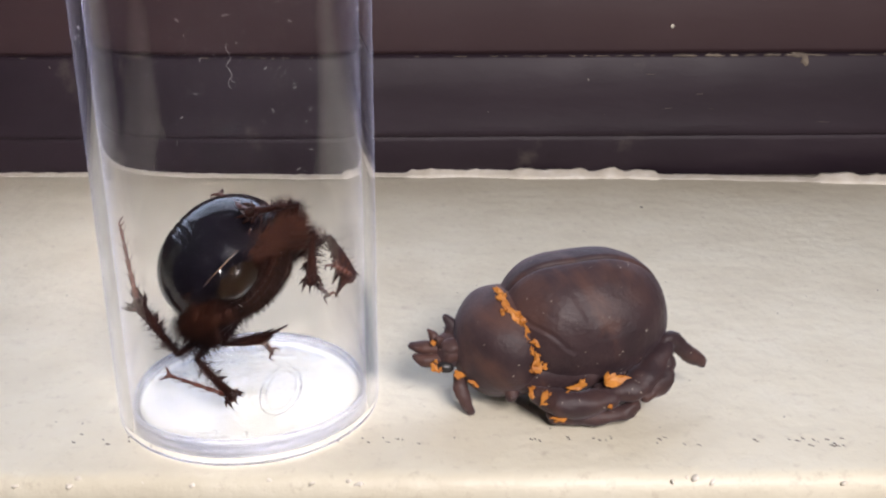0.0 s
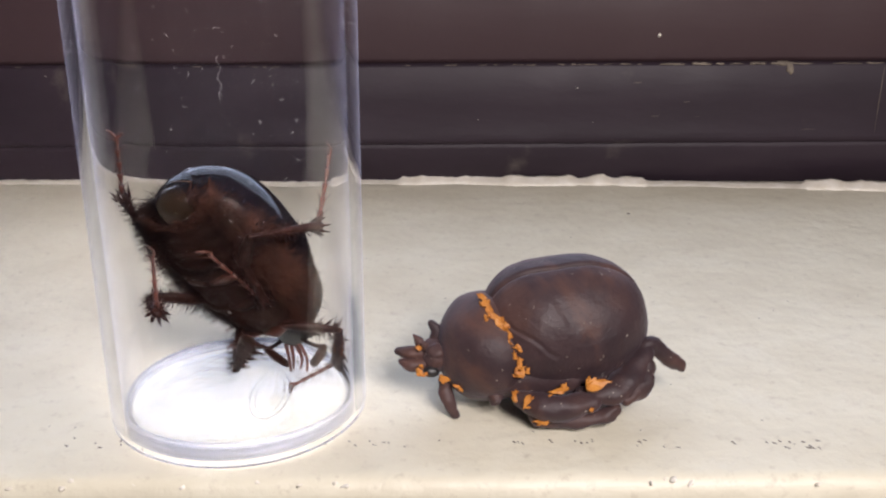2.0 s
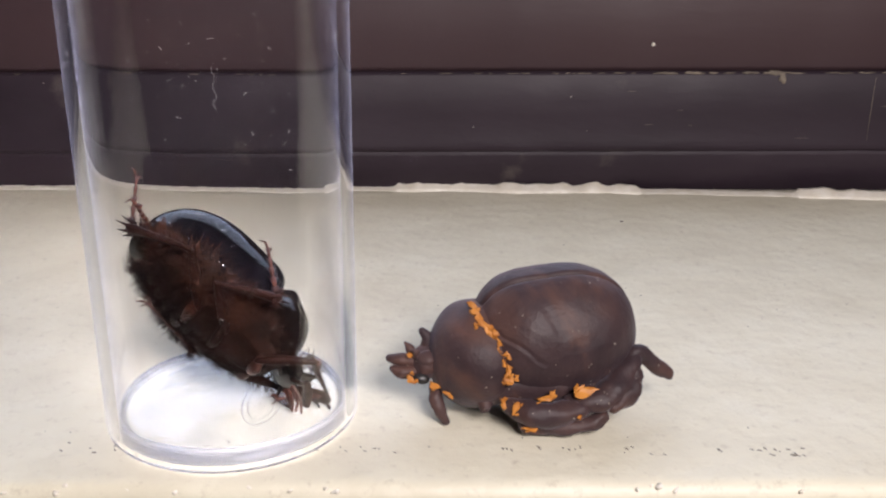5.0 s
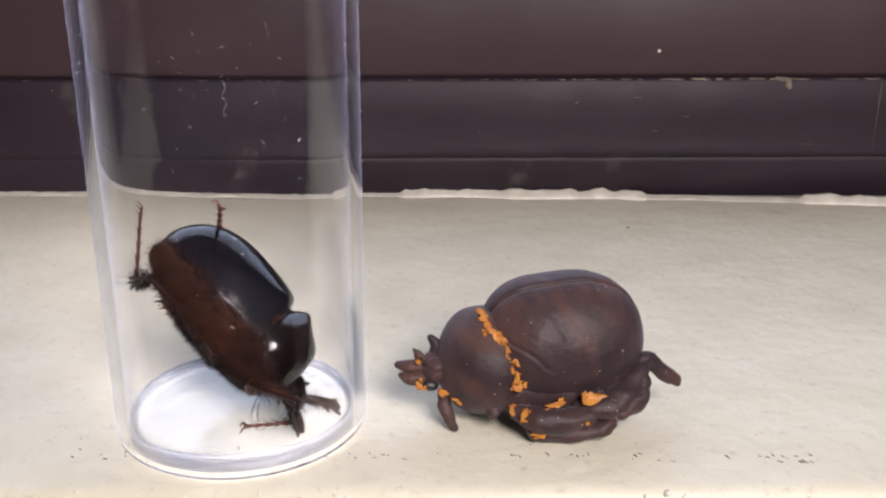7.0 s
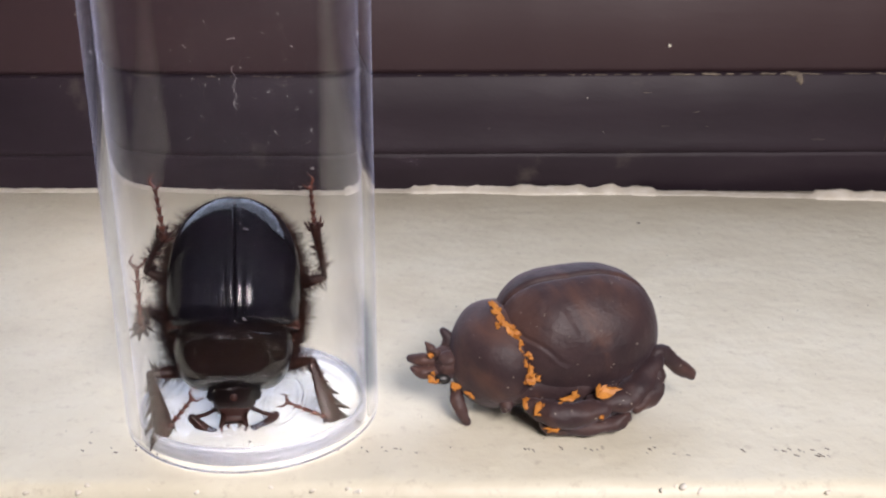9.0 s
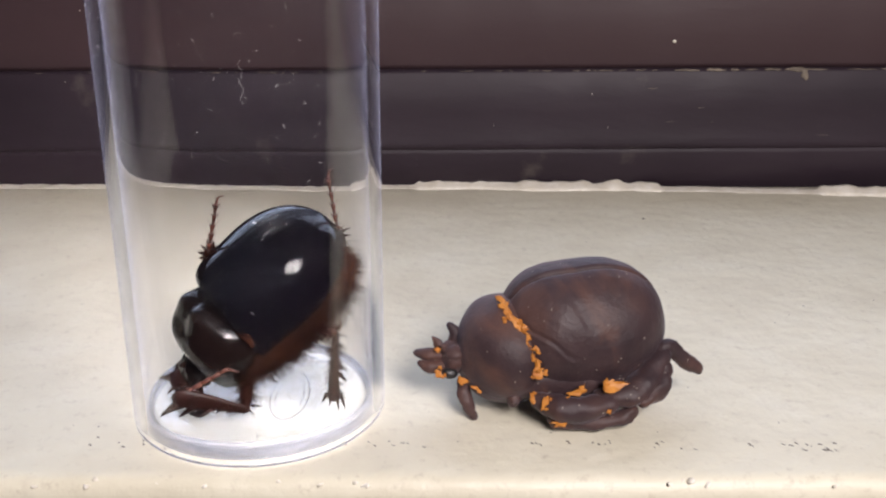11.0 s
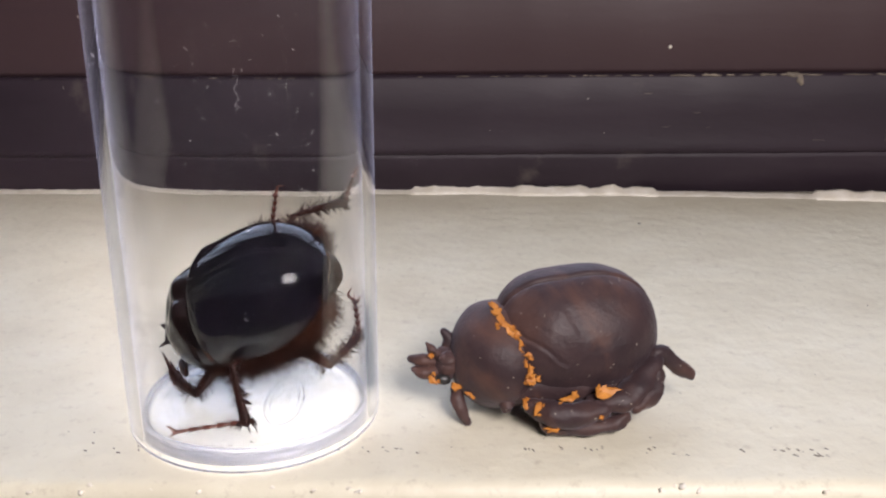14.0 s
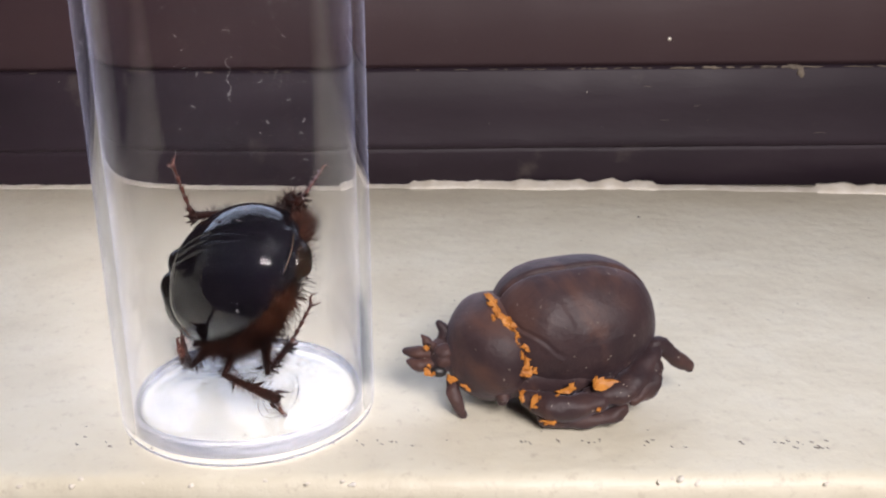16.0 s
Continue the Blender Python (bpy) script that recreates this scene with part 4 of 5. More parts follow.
            bm = bmesh.new()
            n = 5
            for q in range(n):
                y0, y1 = L * 0.9 * q / n, L * 0.9 * (q + 1) / n
                r = 0.36 - 0.025 * q
                sweep(bm, [(0, y0, 0), (0, y0 + (y1 - y0) * 0.5, 0), (0, y1 - 0.1, 0), (0, y1 + 0.12, 0)], [r * 0.6, r * 0.85, r * 1.15, r * 0.5], 7)
                for a in (0.4, 1.6, 2.7, 4.0, 5.2):
                    spike(bm, (r * math.cos(a), y1 - 0.15, r * math.sin(a)), (1.0 * math.cos(a), y1 + 0.75, 1.0 * math.sin(a)), 0.05, 3)
            for q in (-1, 1):
                limb(bm, [(0, L * 0.9, 0), (q * 0.75, L * 0.97, 0.1), (q * 0.85, L * 1.04, -0.65)], [0.22, 0.15, 0.05], 9, 6)
            a = bpart("tarsus", bm, TARSUS, t, "thin jointed foot with two claws")
            legs[side + " " + kind] = (f, t, a)
    return top, legs


BEETLE, LEGS = living_beetle()


# ---- what moves ----
def body_pose(x, y, z, fx, fy, fz, ux, uy, uz):
    return aim((x * MM, y * MM, z * MM), (fx, fy, fz), (ux, uy, uz))


def at_time(rows, t):
    ts = [r[0] for r in rows]
    return [float(np.interp(t, ts, [r[k] for r in rows])) for k in range(1, len(rows[0]))]


def leg_walk(name, rows):
    """rows: seconds, then the ways of thigh, shin and foot in the beetle's own space."""
    side, kind = name.split()
    sgn = 1 if side == "right" else -1
    cx, cy, cz = COXA[kind]
    coxa = Vector((sgn * cx, cy, cz)) * MM * SIZE
    femur, tibia, tarsus = LEGS[name]
    keys = ([], [], [])
    for k in range(65):
        t = k * 0.25
        v = at_time(rows, t)
        d1, d2, d3 = Vector(v[0:3]).normalized(), Vector(v[3:6]).normalized(), Vector(v[6:9]).normalized()
        knee = coxa + d1 * FEMUR[kind] * MM * SIZE
        ankle = knee + d2 * TIBIA[kind] * MM * SIZE
        up = Vector((sgn * 0.35, 0.0, 1.0))
        shin = aim(knee, d2, up if kind != "front" else Vector((sgn * 0.3, 0.5, 1.0)))
        keys[0].append((t, aim(coxa, d1, up)))
        keys[1].append((t, shin))
        keys[2].append((t, shin.inverted() @ aim(ankle, d3, up)))
    for ob, rr in zip((femur, tibia, tarsus), keys):
        walk(ob, rr)


def motions():
    # seconds, place in millimetres, way of the head, way of the back
    walk(BEETLE, [(t, body_pose(*v)) for t, *v in [
        (0.0, -27.61, 131.00, 22.27, -0.100, 0.950, -0.300, -0.738, 0.174, 0.652),
        (0.5, -26.38, 131.00, 22.31, -0.160, 0.935, -0.310, -0.604, 0.228, 0.764),
        (1.0, -25.67, 131.00, 20.18, -0.100, 0.600, -0.790, 0.020, 0.790, 0.600),
        (1.5, -21.89, 131.00, 20.64, 0.300, 0.420, -0.857, 0.170, 0.800, 0.520),
        (2.0, -24.87, 131.00, 24.00, 0.482, 0.313, -0.818, 0.345, 0.791, 0.506),
        (2.5, -24.77, 131.00, 18.14, 0.583, 0.384, -0.716, 0.361, 0.667, 0.652),
        (3.0, -23.60, 131.00, 21.60, 0.481, 0.174, -0.860, 0.541, 0.712, 0.447),
        (3.5, -25.29, 131.00, 21.76, 0.570, 0.130, -0.812, 0.520, 0.708, 0.478),
        (4.0, -26.74, 131.00, 20.44, 0.634, -0.008, -0.774, 0.521, 0.743, 0.420),
        (4.5, -26.97, 131.00, 18.90, 0.706, -0.022, -0.708, 0.476, 0.755, 0.451),
        (5.0, -26.94, 131.00, 18.73, 0.705, -0.042, -0.708, 0.506, 0.730, 0.460),
        (5.5, -26.87, 131.00, 18.32, 0.701, -0.089, -0.708, 0.571, 0.664, 0.482),
        (6.0, -26.79, 131.00, 17.83, 0.694, -0.144, -0.705, 0.638, 0.578, 0.509),
        (6.5, -26.72, 131.00, 17.41, 0.687, -0.190, -0.702, 0.682, 0.503, 0.531),
        (7.0, -26.69, 131.00, 17.24, 0.683, -0.209, -0.700, 0.697, 0.471, 0.540),
        (7.5, -24.30, 131.00, 20.13, 0.420, -0.400, -0.810, 0.800, -0.100, 0.600),
        (8.0, -27.95, 135.00, 15.73, 0.364, -0.569, -0.737, 0.493, -0.554, 0.671),
        (8.5, -28.93, 132.00, 16.93, 0.300, -0.710, -0.635, 0.500, -0.600, 0.620),
        (9.0, -28.10, 130.00, 19.06, 0.062, -0.599, -0.799, 0.189, -0.779, 0.598),
        (9.5, -27.05, 126.52, 20.44, -0.025, -0.588, -0.808, 0.125, -0.804, 0.581),
        (10.0, -26.64, 127.76, 19.82, -0.255, -0.538, -0.803, -0.084, -0.816, 0.573),
        (10.5, -26.15, 129.24, 19.09, -0.529, -0.430, -0.732, -0.338, -0.684, 0.646),
        (11.0, -25.74, 130.48, 18.47, -0.709, -0.318, -0.629, -0.435, -0.504, 0.746),
        (11.5, -25.57, 131.00, 18.22, -0.767, -0.271, -0.581, -0.440, -0.620, 0.650),
        (12.0, -24.64, 131.00, 19.05, -0.860, 0.060, -0.510, -0.526, -0.435, 0.731),
        (12.5, -24.71, 131.00, 22.08, -0.850, 0.200, -0.490, -0.589, -0.593, 0.549),
        (13.0, -26.60, 131.00, 20.24, -0.830, 0.350, -0.430, -0.541, -0.816, 0.202),
        (13.5, -26.80, 131.00, 18.91, -0.820, 0.460, -0.320, -0.592, -0.780, 0.205),
        (14.0, -26.77, 131.00, 18.99, -0.830, 0.300, -0.470, -0.630, -0.567, 0.530),
        (14.5, -25.87, 131.00, 22.17, -0.785, 0.495, -0.380, -0.620, -0.750, 0.250),
        (15.0, -26.85, 131.00, 22.45, -0.820, 0.420, -0.380, -0.611, -0.714, 0.343),
        (15.5, -27.09, 131.00, 20.32, -0.830, 0.340, -0.440, -0.574, -0.654, 0.492),
        (16.0, -27.35, 131.00, 20.94, -0.640, 0.608, -0.470, -0.751, -0.365, 0.551),
    ]])
    leg_walk("left front", [
        (0.00, -0.74, -0.65, -0.18, 0.57, -0.70, -0.42, -0.19, 0.92, -0.35),
        (0.50, -0.82, -0.51, -0.25, 0.46, -0.77, -0.45, 0.33, -0.93, -0.15),
        (1.00, -0.49, -0.69, -0.53, 0.80, -0.50, -0.32, -0.22, 0.97, 0.06),
        (1.50, -0.75, -0.53, -0.40, 0.58, -0.65, -0.49, -0.70, 0.71, -0.09),
        (2.00, 0.38, 0.12, -0.92, 0.75, -0.66, 0.10, -0.84, 0.50, 0.20),
        (2.50, -0.51, -0.85, -0.11, 0.26, 0.96, 0.12, 0.21, -0.97, 0.16),
        (3.00, 0.02, -0.55, -0.84, 0.95, -0.30, 0.05, -0.86, 0.28, -0.42),
        (3.50, -0.17, 0.96, 0.23, 0.86, 0.49, -0.13, -0.99, -0.15, -0.07),
        (4.00, -0.04, 0.95, 0.31, 0.74, 0.67, 0.06, -0.45, -0.56, -0.70),
        (4.50, -0.24, 0.89, 0.39, 0.79, 0.61, 0.08, -0.41, -0.60, -0.69),
        (5.00, -0.29, 0.85, 0.43, 0.77, 0.62, 0.15, -0.49, -0.67, -0.55),
        (5.50, -0.33, 0.80, 0.50, 0.75, 0.62, 0.22, -0.66, -0.65, -0.37),
        (6.00, -0.38, 0.74, 0.55, 0.73, 0.63, 0.28, -0.83, -0.55, -0.08),
        (6.50, -0.43, 0.69, 0.59, 0.70, 0.63, 0.35, -0.92, -0.33, 0.23),
        (7.00, -0.53, 0.71, 0.46, 0.66, 0.62, 0.41, -0.94, 0.34, 0.01),
        (7.50, -0.33, 0.68, 0.65, 0.86, 0.17, 0.48, -0.85, -0.40, -0.34),
        (8.00, -0.82, 0.47, 0.33, 0.47, 0.58, 0.66, 0.81, -0.26, -0.52),
        (8.50, -0.60, 0.64, 0.49, 0.72, 0.54, 0.42, -0.40, -0.68, -0.61),
        (9.00, -0.86, -0.01, 0.51, -0.24, 0.96, -0.10, 0.87, -0.31, 0.38),
        (9.50, -0.89, 0.08, 0.45, 0.09, 0.99, -0.07, 0.80, -0.53, 0.29),
        (10.00, -0.90, 0.18, 0.39, 0.28, 0.93, 0.22, 0.60, -0.79, 0.11),
        (10.50, -0.91, 0.28, 0.32, 0.42, 0.80, 0.43, 0.26, -0.96, -0.11),
        (11.00, -0.90, 0.37, 0.25, 0.48, 0.48, 0.73, -0.07, -0.96, -0.28),
        (11.50, -0.87, 0.45, 0.17, 0.27, 0.39, 0.88, -0.29, -0.88, -0.38),
        (12.00, -0.50, 0.77, 0.40, -0.89, -0.45, 0.02, 0.43, -0.90, -0.12),
        (12.50, -0.82, 0.53, 0.23, -0.10, -0.31, 0.94, -0.67, 0.25, -0.70),
        (13.00, -0.51, -0.85, -0.11, 0.26, 0.96, 0.12, 0.21, -0.97, 0.16),
        (13.50, -0.81, 0.50, 0.32, 0.15, -0.14, 0.98, -0.22, 0.65, -0.73),
        (14.00, -0.78, 0.54, 0.33, -0.08, -0.44, 0.89, 0.27, 0.65, -0.71),
        (14.50, -0.51, -0.85, -0.11, 0.26, 0.96, 0.12, 0.21, -0.97, 0.16),
        (15.00, -0.79, 0.57, 0.22, -0.15, -0.35, 0.93, -0.14, -0.99, 0.08),
        (15.50, -0.51, -0.85, -0.11, 0.26, 0.96, 0.12, 0.21, -0.97, 0.16),
        (16.00, -0.85, 0.29, 0.44, -0.17, -0.83, 0.52, -0.08, -0.88, 0.47),
    ])
    leg_walk("right front", [
        (0.00, 0.93, -0.13, -0.35, -0.21, -0.71, -0.68, -0.10, -0.85, 0.52),
        (0.50, 0.96, -0.28, -0.03, 0.14, -0.90, -0.41, 0.15, -0.75, 0.64),
        (1.00, 0.99, -0.14, -0.03, -0.02, -0.84, -0.54, -0.23, 0.97, -0.07),
        (1.50, 0.51, 0.85, -0.11, -0.53, 0.49, 0.70, -0.81, 0.13, -0.57),
        (2.00, 0.70, 0.63, 0.34, -0.59, 0.81, -0.06, -0.65, -0.22, -0.73),
        (2.50, 0.67, 0.53, 0.52, -0.75, 0.61, 0.24, -0.35, -0.09, -0.93),
        (3.00, 0.68, 0.44, 0.59, -0.49, 0.87, 0.00, -0.52, -0.32, -0.79),
        (3.50, 0.72, 0.57, 0.39, -0.65, 0.67, 0.36, -0.91, 0.41, -0.05),
        (4.00, 0.46, 0.79, 0.40, -0.52, 0.84, 0.17, -0.94, 0.32, 0.11),
        (4.25, 0.49, 0.75, 0.45, -0.70, 0.65, 0.30, -0.28, -0.33, 0.90),
        (4.50, 0.51, 0.70, 0.50, -0.82, 0.40, 0.41, 0.95, -0.30, -0.04),
        (5.00, 0.52, 0.71, 0.47, -0.87, 0.39, 0.29, 0.88, -0.43, -0.22),
        (5.50, 0.53, 0.72, 0.44, -0.91, 0.38, 0.17, 0.72, -0.56, -0.42),
        (6.00, 0.54, 0.73, 0.42, -0.93, 0.36, 0.03, 0.47, -0.64, -0.61),
        (6.50, 0.55, 0.74, 0.39, -0.94, 0.34, -0.10, 0.20, -0.66, -0.72),
        (7.00, 0.56, 0.75, 0.36, -0.93, 0.31, -0.22, -0.02, -0.64, -0.77),
        (7.50, 0.87, 0.33, 0.37, -0.35, 0.93, -0.14, 0.41, -0.73, -0.55),
        (8.00, 0.81, 0.50, 0.32, -0.30, 0.79, 0.53, 0.74, -0.66, -0.13),
        (8.50, 1.00, -0.04, 0.04, -0.36, 0.82, 0.45, -0.77, -0.15, -0.62),
        (9.00, 0.95, 0.14, 0.30, -0.35, 0.92, 0.18, -0.48, -0.48, 0.74),
        (9.50, 0.97, -0.07, 0.24, -0.49, 0.87, 0.06, -0.45, -0.61, 0.66),
        (10.00, 0.94, -0.31, 0.16, -0.31, 0.94, 0.16, -0.40, -0.73, 0.55),
        (10.50, 0.83, -0.55, 0.07, -0.30, 0.94, 0.14, -0.34, -0.84, 0.42),
        (11.00, 0.68, -0.74, -0.03, -0.28, 0.95, 0.13, -0.28, -0.92, 0.29),
        (11.50, 0.51, -0.85, -0.11, -0.26, 0.96, 0.12, -0.21, -0.97, 0.16),
        (12.00, 0.51, -0.85, -0.11, -0.26, 0.96, 0.12, -0.21, -0.97, 0.16),
        (12.50, 0.51, -0.85, -0.11, -0.26, 0.96, 0.12, -0.21, -0.97, 0.16),
        (13.00, 0.51, -0.85, -0.11, -0.26, 0.96, 0.12, -0.21, -0.97, 0.16),
        (13.50, 0.51, -0.85, -0.11, -0.26, 0.96, 0.12, -0.21, -0.97, 0.16),
        (14.00, 0.51, -0.85, -0.11, -0.26, 0.96, 0.12, -0.21, -0.97, 0.16),
        (14.50, 0.51, -0.85, -0.11, -0.26, 0.96, 0.12, -0.21, -0.97, 0.16),
        (15.00, 0.51, -0.85, -0.11, -0.26, 0.96, 0.12, -0.21, -0.97, 0.16),
        (15.50, 0.51, -0.85, -0.11, -0.26, 0.96, 0.12, -0.21, -0.97, 0.16),
        (16.00, 0.51, -0.85, -0.11, -0.26, 0.96, 0.12, -0.21, -0.97, 0.16),
    ])
    leg_walk("left middle", [
        (0.00, -0.96, -0.28, 0.01, 0.02, -0.51, -0.86, -0.42, 0.33, 0.85),
        (0.50, -0.85, -0.50, 0.16, 0.29, -0.86, -0.42, 0.22, 0.98, -0.03),
        (1.00, -0.91, -0.06, 0.40, -0.26, 0.92, -0.29, -0.11, -0.89, 0.44),
        (1.50, -0.95, -0.26, 0.18, -0.32, -0.71, -0.63, 0.39, -0.89, 0.25),
        (2.00, -0.36, -0.77, -0.52, 0.83, -0.17, -0.54, -0.53, -0.25, 0.81),
        (2.50, -0.60, -0.80, 0.06, 0.65, -0.66, -0.39, 0.71, -0.66, 0.24),
        (3.00, -0.72, -0.66, 0.19, 0.24, -0.91, -0.33, 0.51, -0.81, 0.30),
        (3.50, 0.31, -0.91, -0.26, 0.92, 0.25, -0.30, -0.97, 0.10, 0.20),
        (4.00, -0.25, -0.97, 0.00, 0.10, 0.99, -0.12, 0.21, -0.98, 0.00),
        (4.50, -0.25, -0.97, 0.00, 0.10, 0.99, -0.12, 0.21, -0.98, 0.00),
        (5.00, -0.25, -0.97, 0.00, 0.10, 0.99, -0.12, 0.21, -0.98, 0.00),
        (5.50, -0.25, -0.97, 0.00, 0.10, 0.99, -0.12, 0.21, -0.98, 0.00),
        (6.00, -0.25, -0.97, 0.00, 0.10, 0.99, -0.12, 0.21, -0.98, 0.00),
        (6.50, -0.25, -0.97, 0.00, 0.10, 0.99, -0.12, 0.21, -0.98, 0.00),
        (7.00, -0.25, -0.97, 0.00, 0.10, 0.99, -0.12, 0.21, -0.98, 0.00),
        (7.50, -0.25, -0.97, 0.00, 0.10, 0.99, -0.12, 0.21, -0.98, 0.00),
        (8.00, -0.25, -0.97, 0.00, 0.10, 0.99, -0.12, 0.21, -0.98, 0.00),
        (8.50, -0.25, -0.97, 0.00, 0.10, 0.99, -0.12, 0.21, -0.98, 0.00),
        (9.00, -0.25, -0.97, 0.00, 0.10, 0.99, -0.12, 0.21, -0.98, 0.00),
        (9.50, -0.25, -0.97, 0.00, 0.10, 0.99, -0.12, 0.21, -0.98, 0.00),
        (10.00, -0.25, -0.97, 0.00, 0.10, 0.99, -0.12, 0.21, -0.98, 0.00),
        (10.50, -0.25, -0.97, 0.00, 0.10, 0.99, -0.12, 0.21, -0.98, 0.00),
        (11.00, -0.25, -0.97, 0.00, 0.10, 0.99, -0.12, 0.21, -0.98, 0.00),
        (11.50, -0.25, -0.97, 0.00, 0.10, 0.99, -0.12, 0.21, -0.98, 0.00),
        (12.00, -0.25, -0.97, 0.00, 0.10, 0.99, -0.12, 0.21, -0.98, 0.00),
        (12.50, -0.25, -0.97, 0.00, 0.10, 0.99, -0.12, 0.21, -0.98, 0.00),
        (13.00, -0.59, -0.02, 0.80, -0.98, 0.02, -0.22, -0.14, 0.46, -0.88),
        (13.50, -0.96, -0.27, 0.09, -0.32, -0.62, -0.71, -0.48, 0.59, 0.65),
        (14.00, -0.62, -0.11, 0.78, -0.85, 0.17, -0.50, -0.02, 0.87, 0.49),
        (14.50, -0.91, -0.07, 0.40, -0.15, 0.98, 0.14, -0.51, 0.65, -0.56),
        (15.00, -0.96, -0.04, 0.28, -0.66, -0.25, -0.70, -0.38, 0.90, -0.23),
        (15.50, -0.56, -0.08, 0.83, -0.89, 0.11, -0.45, -0.24, 0.01, -0.97),
        (16.00, -0.96, -0.12, 0.26, -0.26, -0.60, -0.75, -0.17, 0.68, -0.71),
    ])
    leg_walk("right middle", [
        (0.00, 0.62, -0.78, 0.01, -0.59, -0.65, -0.49, -0.04, 0.93, -0.37),
        (0.50, 0.60, -0.79, 0.07, -0.62, -0.68, -0.38, 0.06, 0.89, -0.44),
        (1.00, 0.88, 0.42, 0.24, 0.27, -0.88, 0.39, -0.19, -0.90, 0.38),
        (1.25, 0.88, -0.43, 0.19, -0.08, 0.33, 0.94, -0.20, -0.96, 0.19),
        (1.50, 0.25, -0.97, 0.00, -0.10, 0.99, -0.12, -0.21, -0.98, 0.00),
        (2.00, 0.25, -0.97, 0.00, -0.10, 0.99, -0.12, -0.21, -0.98, 0.00),
        (2.50, 0.66, 0.37, 0.65, -0.63, 0.71, 0.32, 0.20, -0.75, 0.62),
        (3.00, 0.25, -0.97, 0.00, -0.10, 0.99, -0.12, -0.21, -0.98, 0.00),
        (3.50, 0.25, -0.97, 0.00, -0.10, 0.99, -0.12, -0.21, -0.98, 0.00),
        (4.00, 0.71, 0.53, 0.47, -0.27, 0.94, 0.20, 0.51, -0.86, 0.06),
        (4.50, 0.81, -0.54, 0.23, 0.53, 0.75, 0.41, -0.52, -0.28, 0.81),
        (5.00, 0.73, -0.66, 0.19, 0.43, 0.84, 0.32, -0.51, -0.47, 0.72),
        (5.50, 0.63, -0.76, 0.15, 0.30, 0.93, 0.22, -0.47, -0.67, 0.58),
        (6.00, 0.51, -0.86, 0.10, 0.17, 0.98, 0.10, -0.40, -0.83, 0.39),
        (6.50, 0.38, -0.92, 0.05, 0.03, 1.00, -0.01, -0.30, -0.94, 0.18),
        (7.00, 0.25, -0.97, 0.00, -0.10, 0.99, -0.12, -0.21, -0.98, 0.00),
        (7.50, 0.17, -0.43, -0.89, -0.95, 0.08, -0.29, 0.66, -0.25, 0.71),
        (8.00, 0.95, 0.30, 0.06, 0.28, -0.57, 0.78, 0.25, -0.39, 0.89),
        (8.50, 0.89, 0.33, 0.30, 0.18, -0.93, 0.32, 0.09, -0.13, 0.99),
        (9.00, 0.96, -0.23, 0.19, -0.14, 0.52, 0.84, 0.00, -0.68, 0.73),
        (9.50, 0.93, -0.21, 0.30, -0.35, 0.36, 0.86, -0.08, -0.67, 0.74),
        (10.00, 0.89, -0.18, 0.42, -0.38, 0.23, 0.90, -0.16, -0.65, 0.75),
        (10.50, 0.83, -0.15, 0.53, -0.49, 0.06, 0.87, -0.24, -0.62, 0.74),
        (11.00, 0.76, -0.12, 0.64, -0.57, -0.11, 0.81, -0.32, -0.59, 0.74),
        (11.50, 0.68, -0.09, 0.72, -0.63, -0.26, 0.73, -0.40, -0.56, 0.73),
        (12.00, 0.60, 0.16, 0.79, -0.70, 0.31, 0.64, 0.56, -0.55, 0.62),
        (12.50, 0.78, 0.05, 0.62, -0.51, 0.29, 0.81, 0.76, -0.43, 0.49),
        (13.00, 0.25, -0.97, 0.00, -0.10, 0.99, -0.12, -0.21, -0.98, 0.00),
        (13.50, 0.88, 0.11, 0.45, 0.42, -0.86, -0.28, 0.30, -0.79, 0.53),
        (14.00, 0.78, -0.34, 0.52, -0.44, -0.82, 0.36, -0.05, -0.70, 0.71),
        (14.50, 0.91, 0.01, 0.42, -0.12, -0.83, 0.54, 0.41, -0.80, 0.45),
        (15.00, 0.85, -0.14, 0.50, -0.33, -0.74, 0.59, 0.13, -0.92, 0.37),
        (15.50, 0.85, -0.18, 0.49, -0.26, -0.87, 0.41, 0.40, -0.84, 0.36),
        (16.00, 0.79, 0.07, 0.61, -0.42, 0.26, 0.87, 0.29, -0.62, 0.73),
    ])
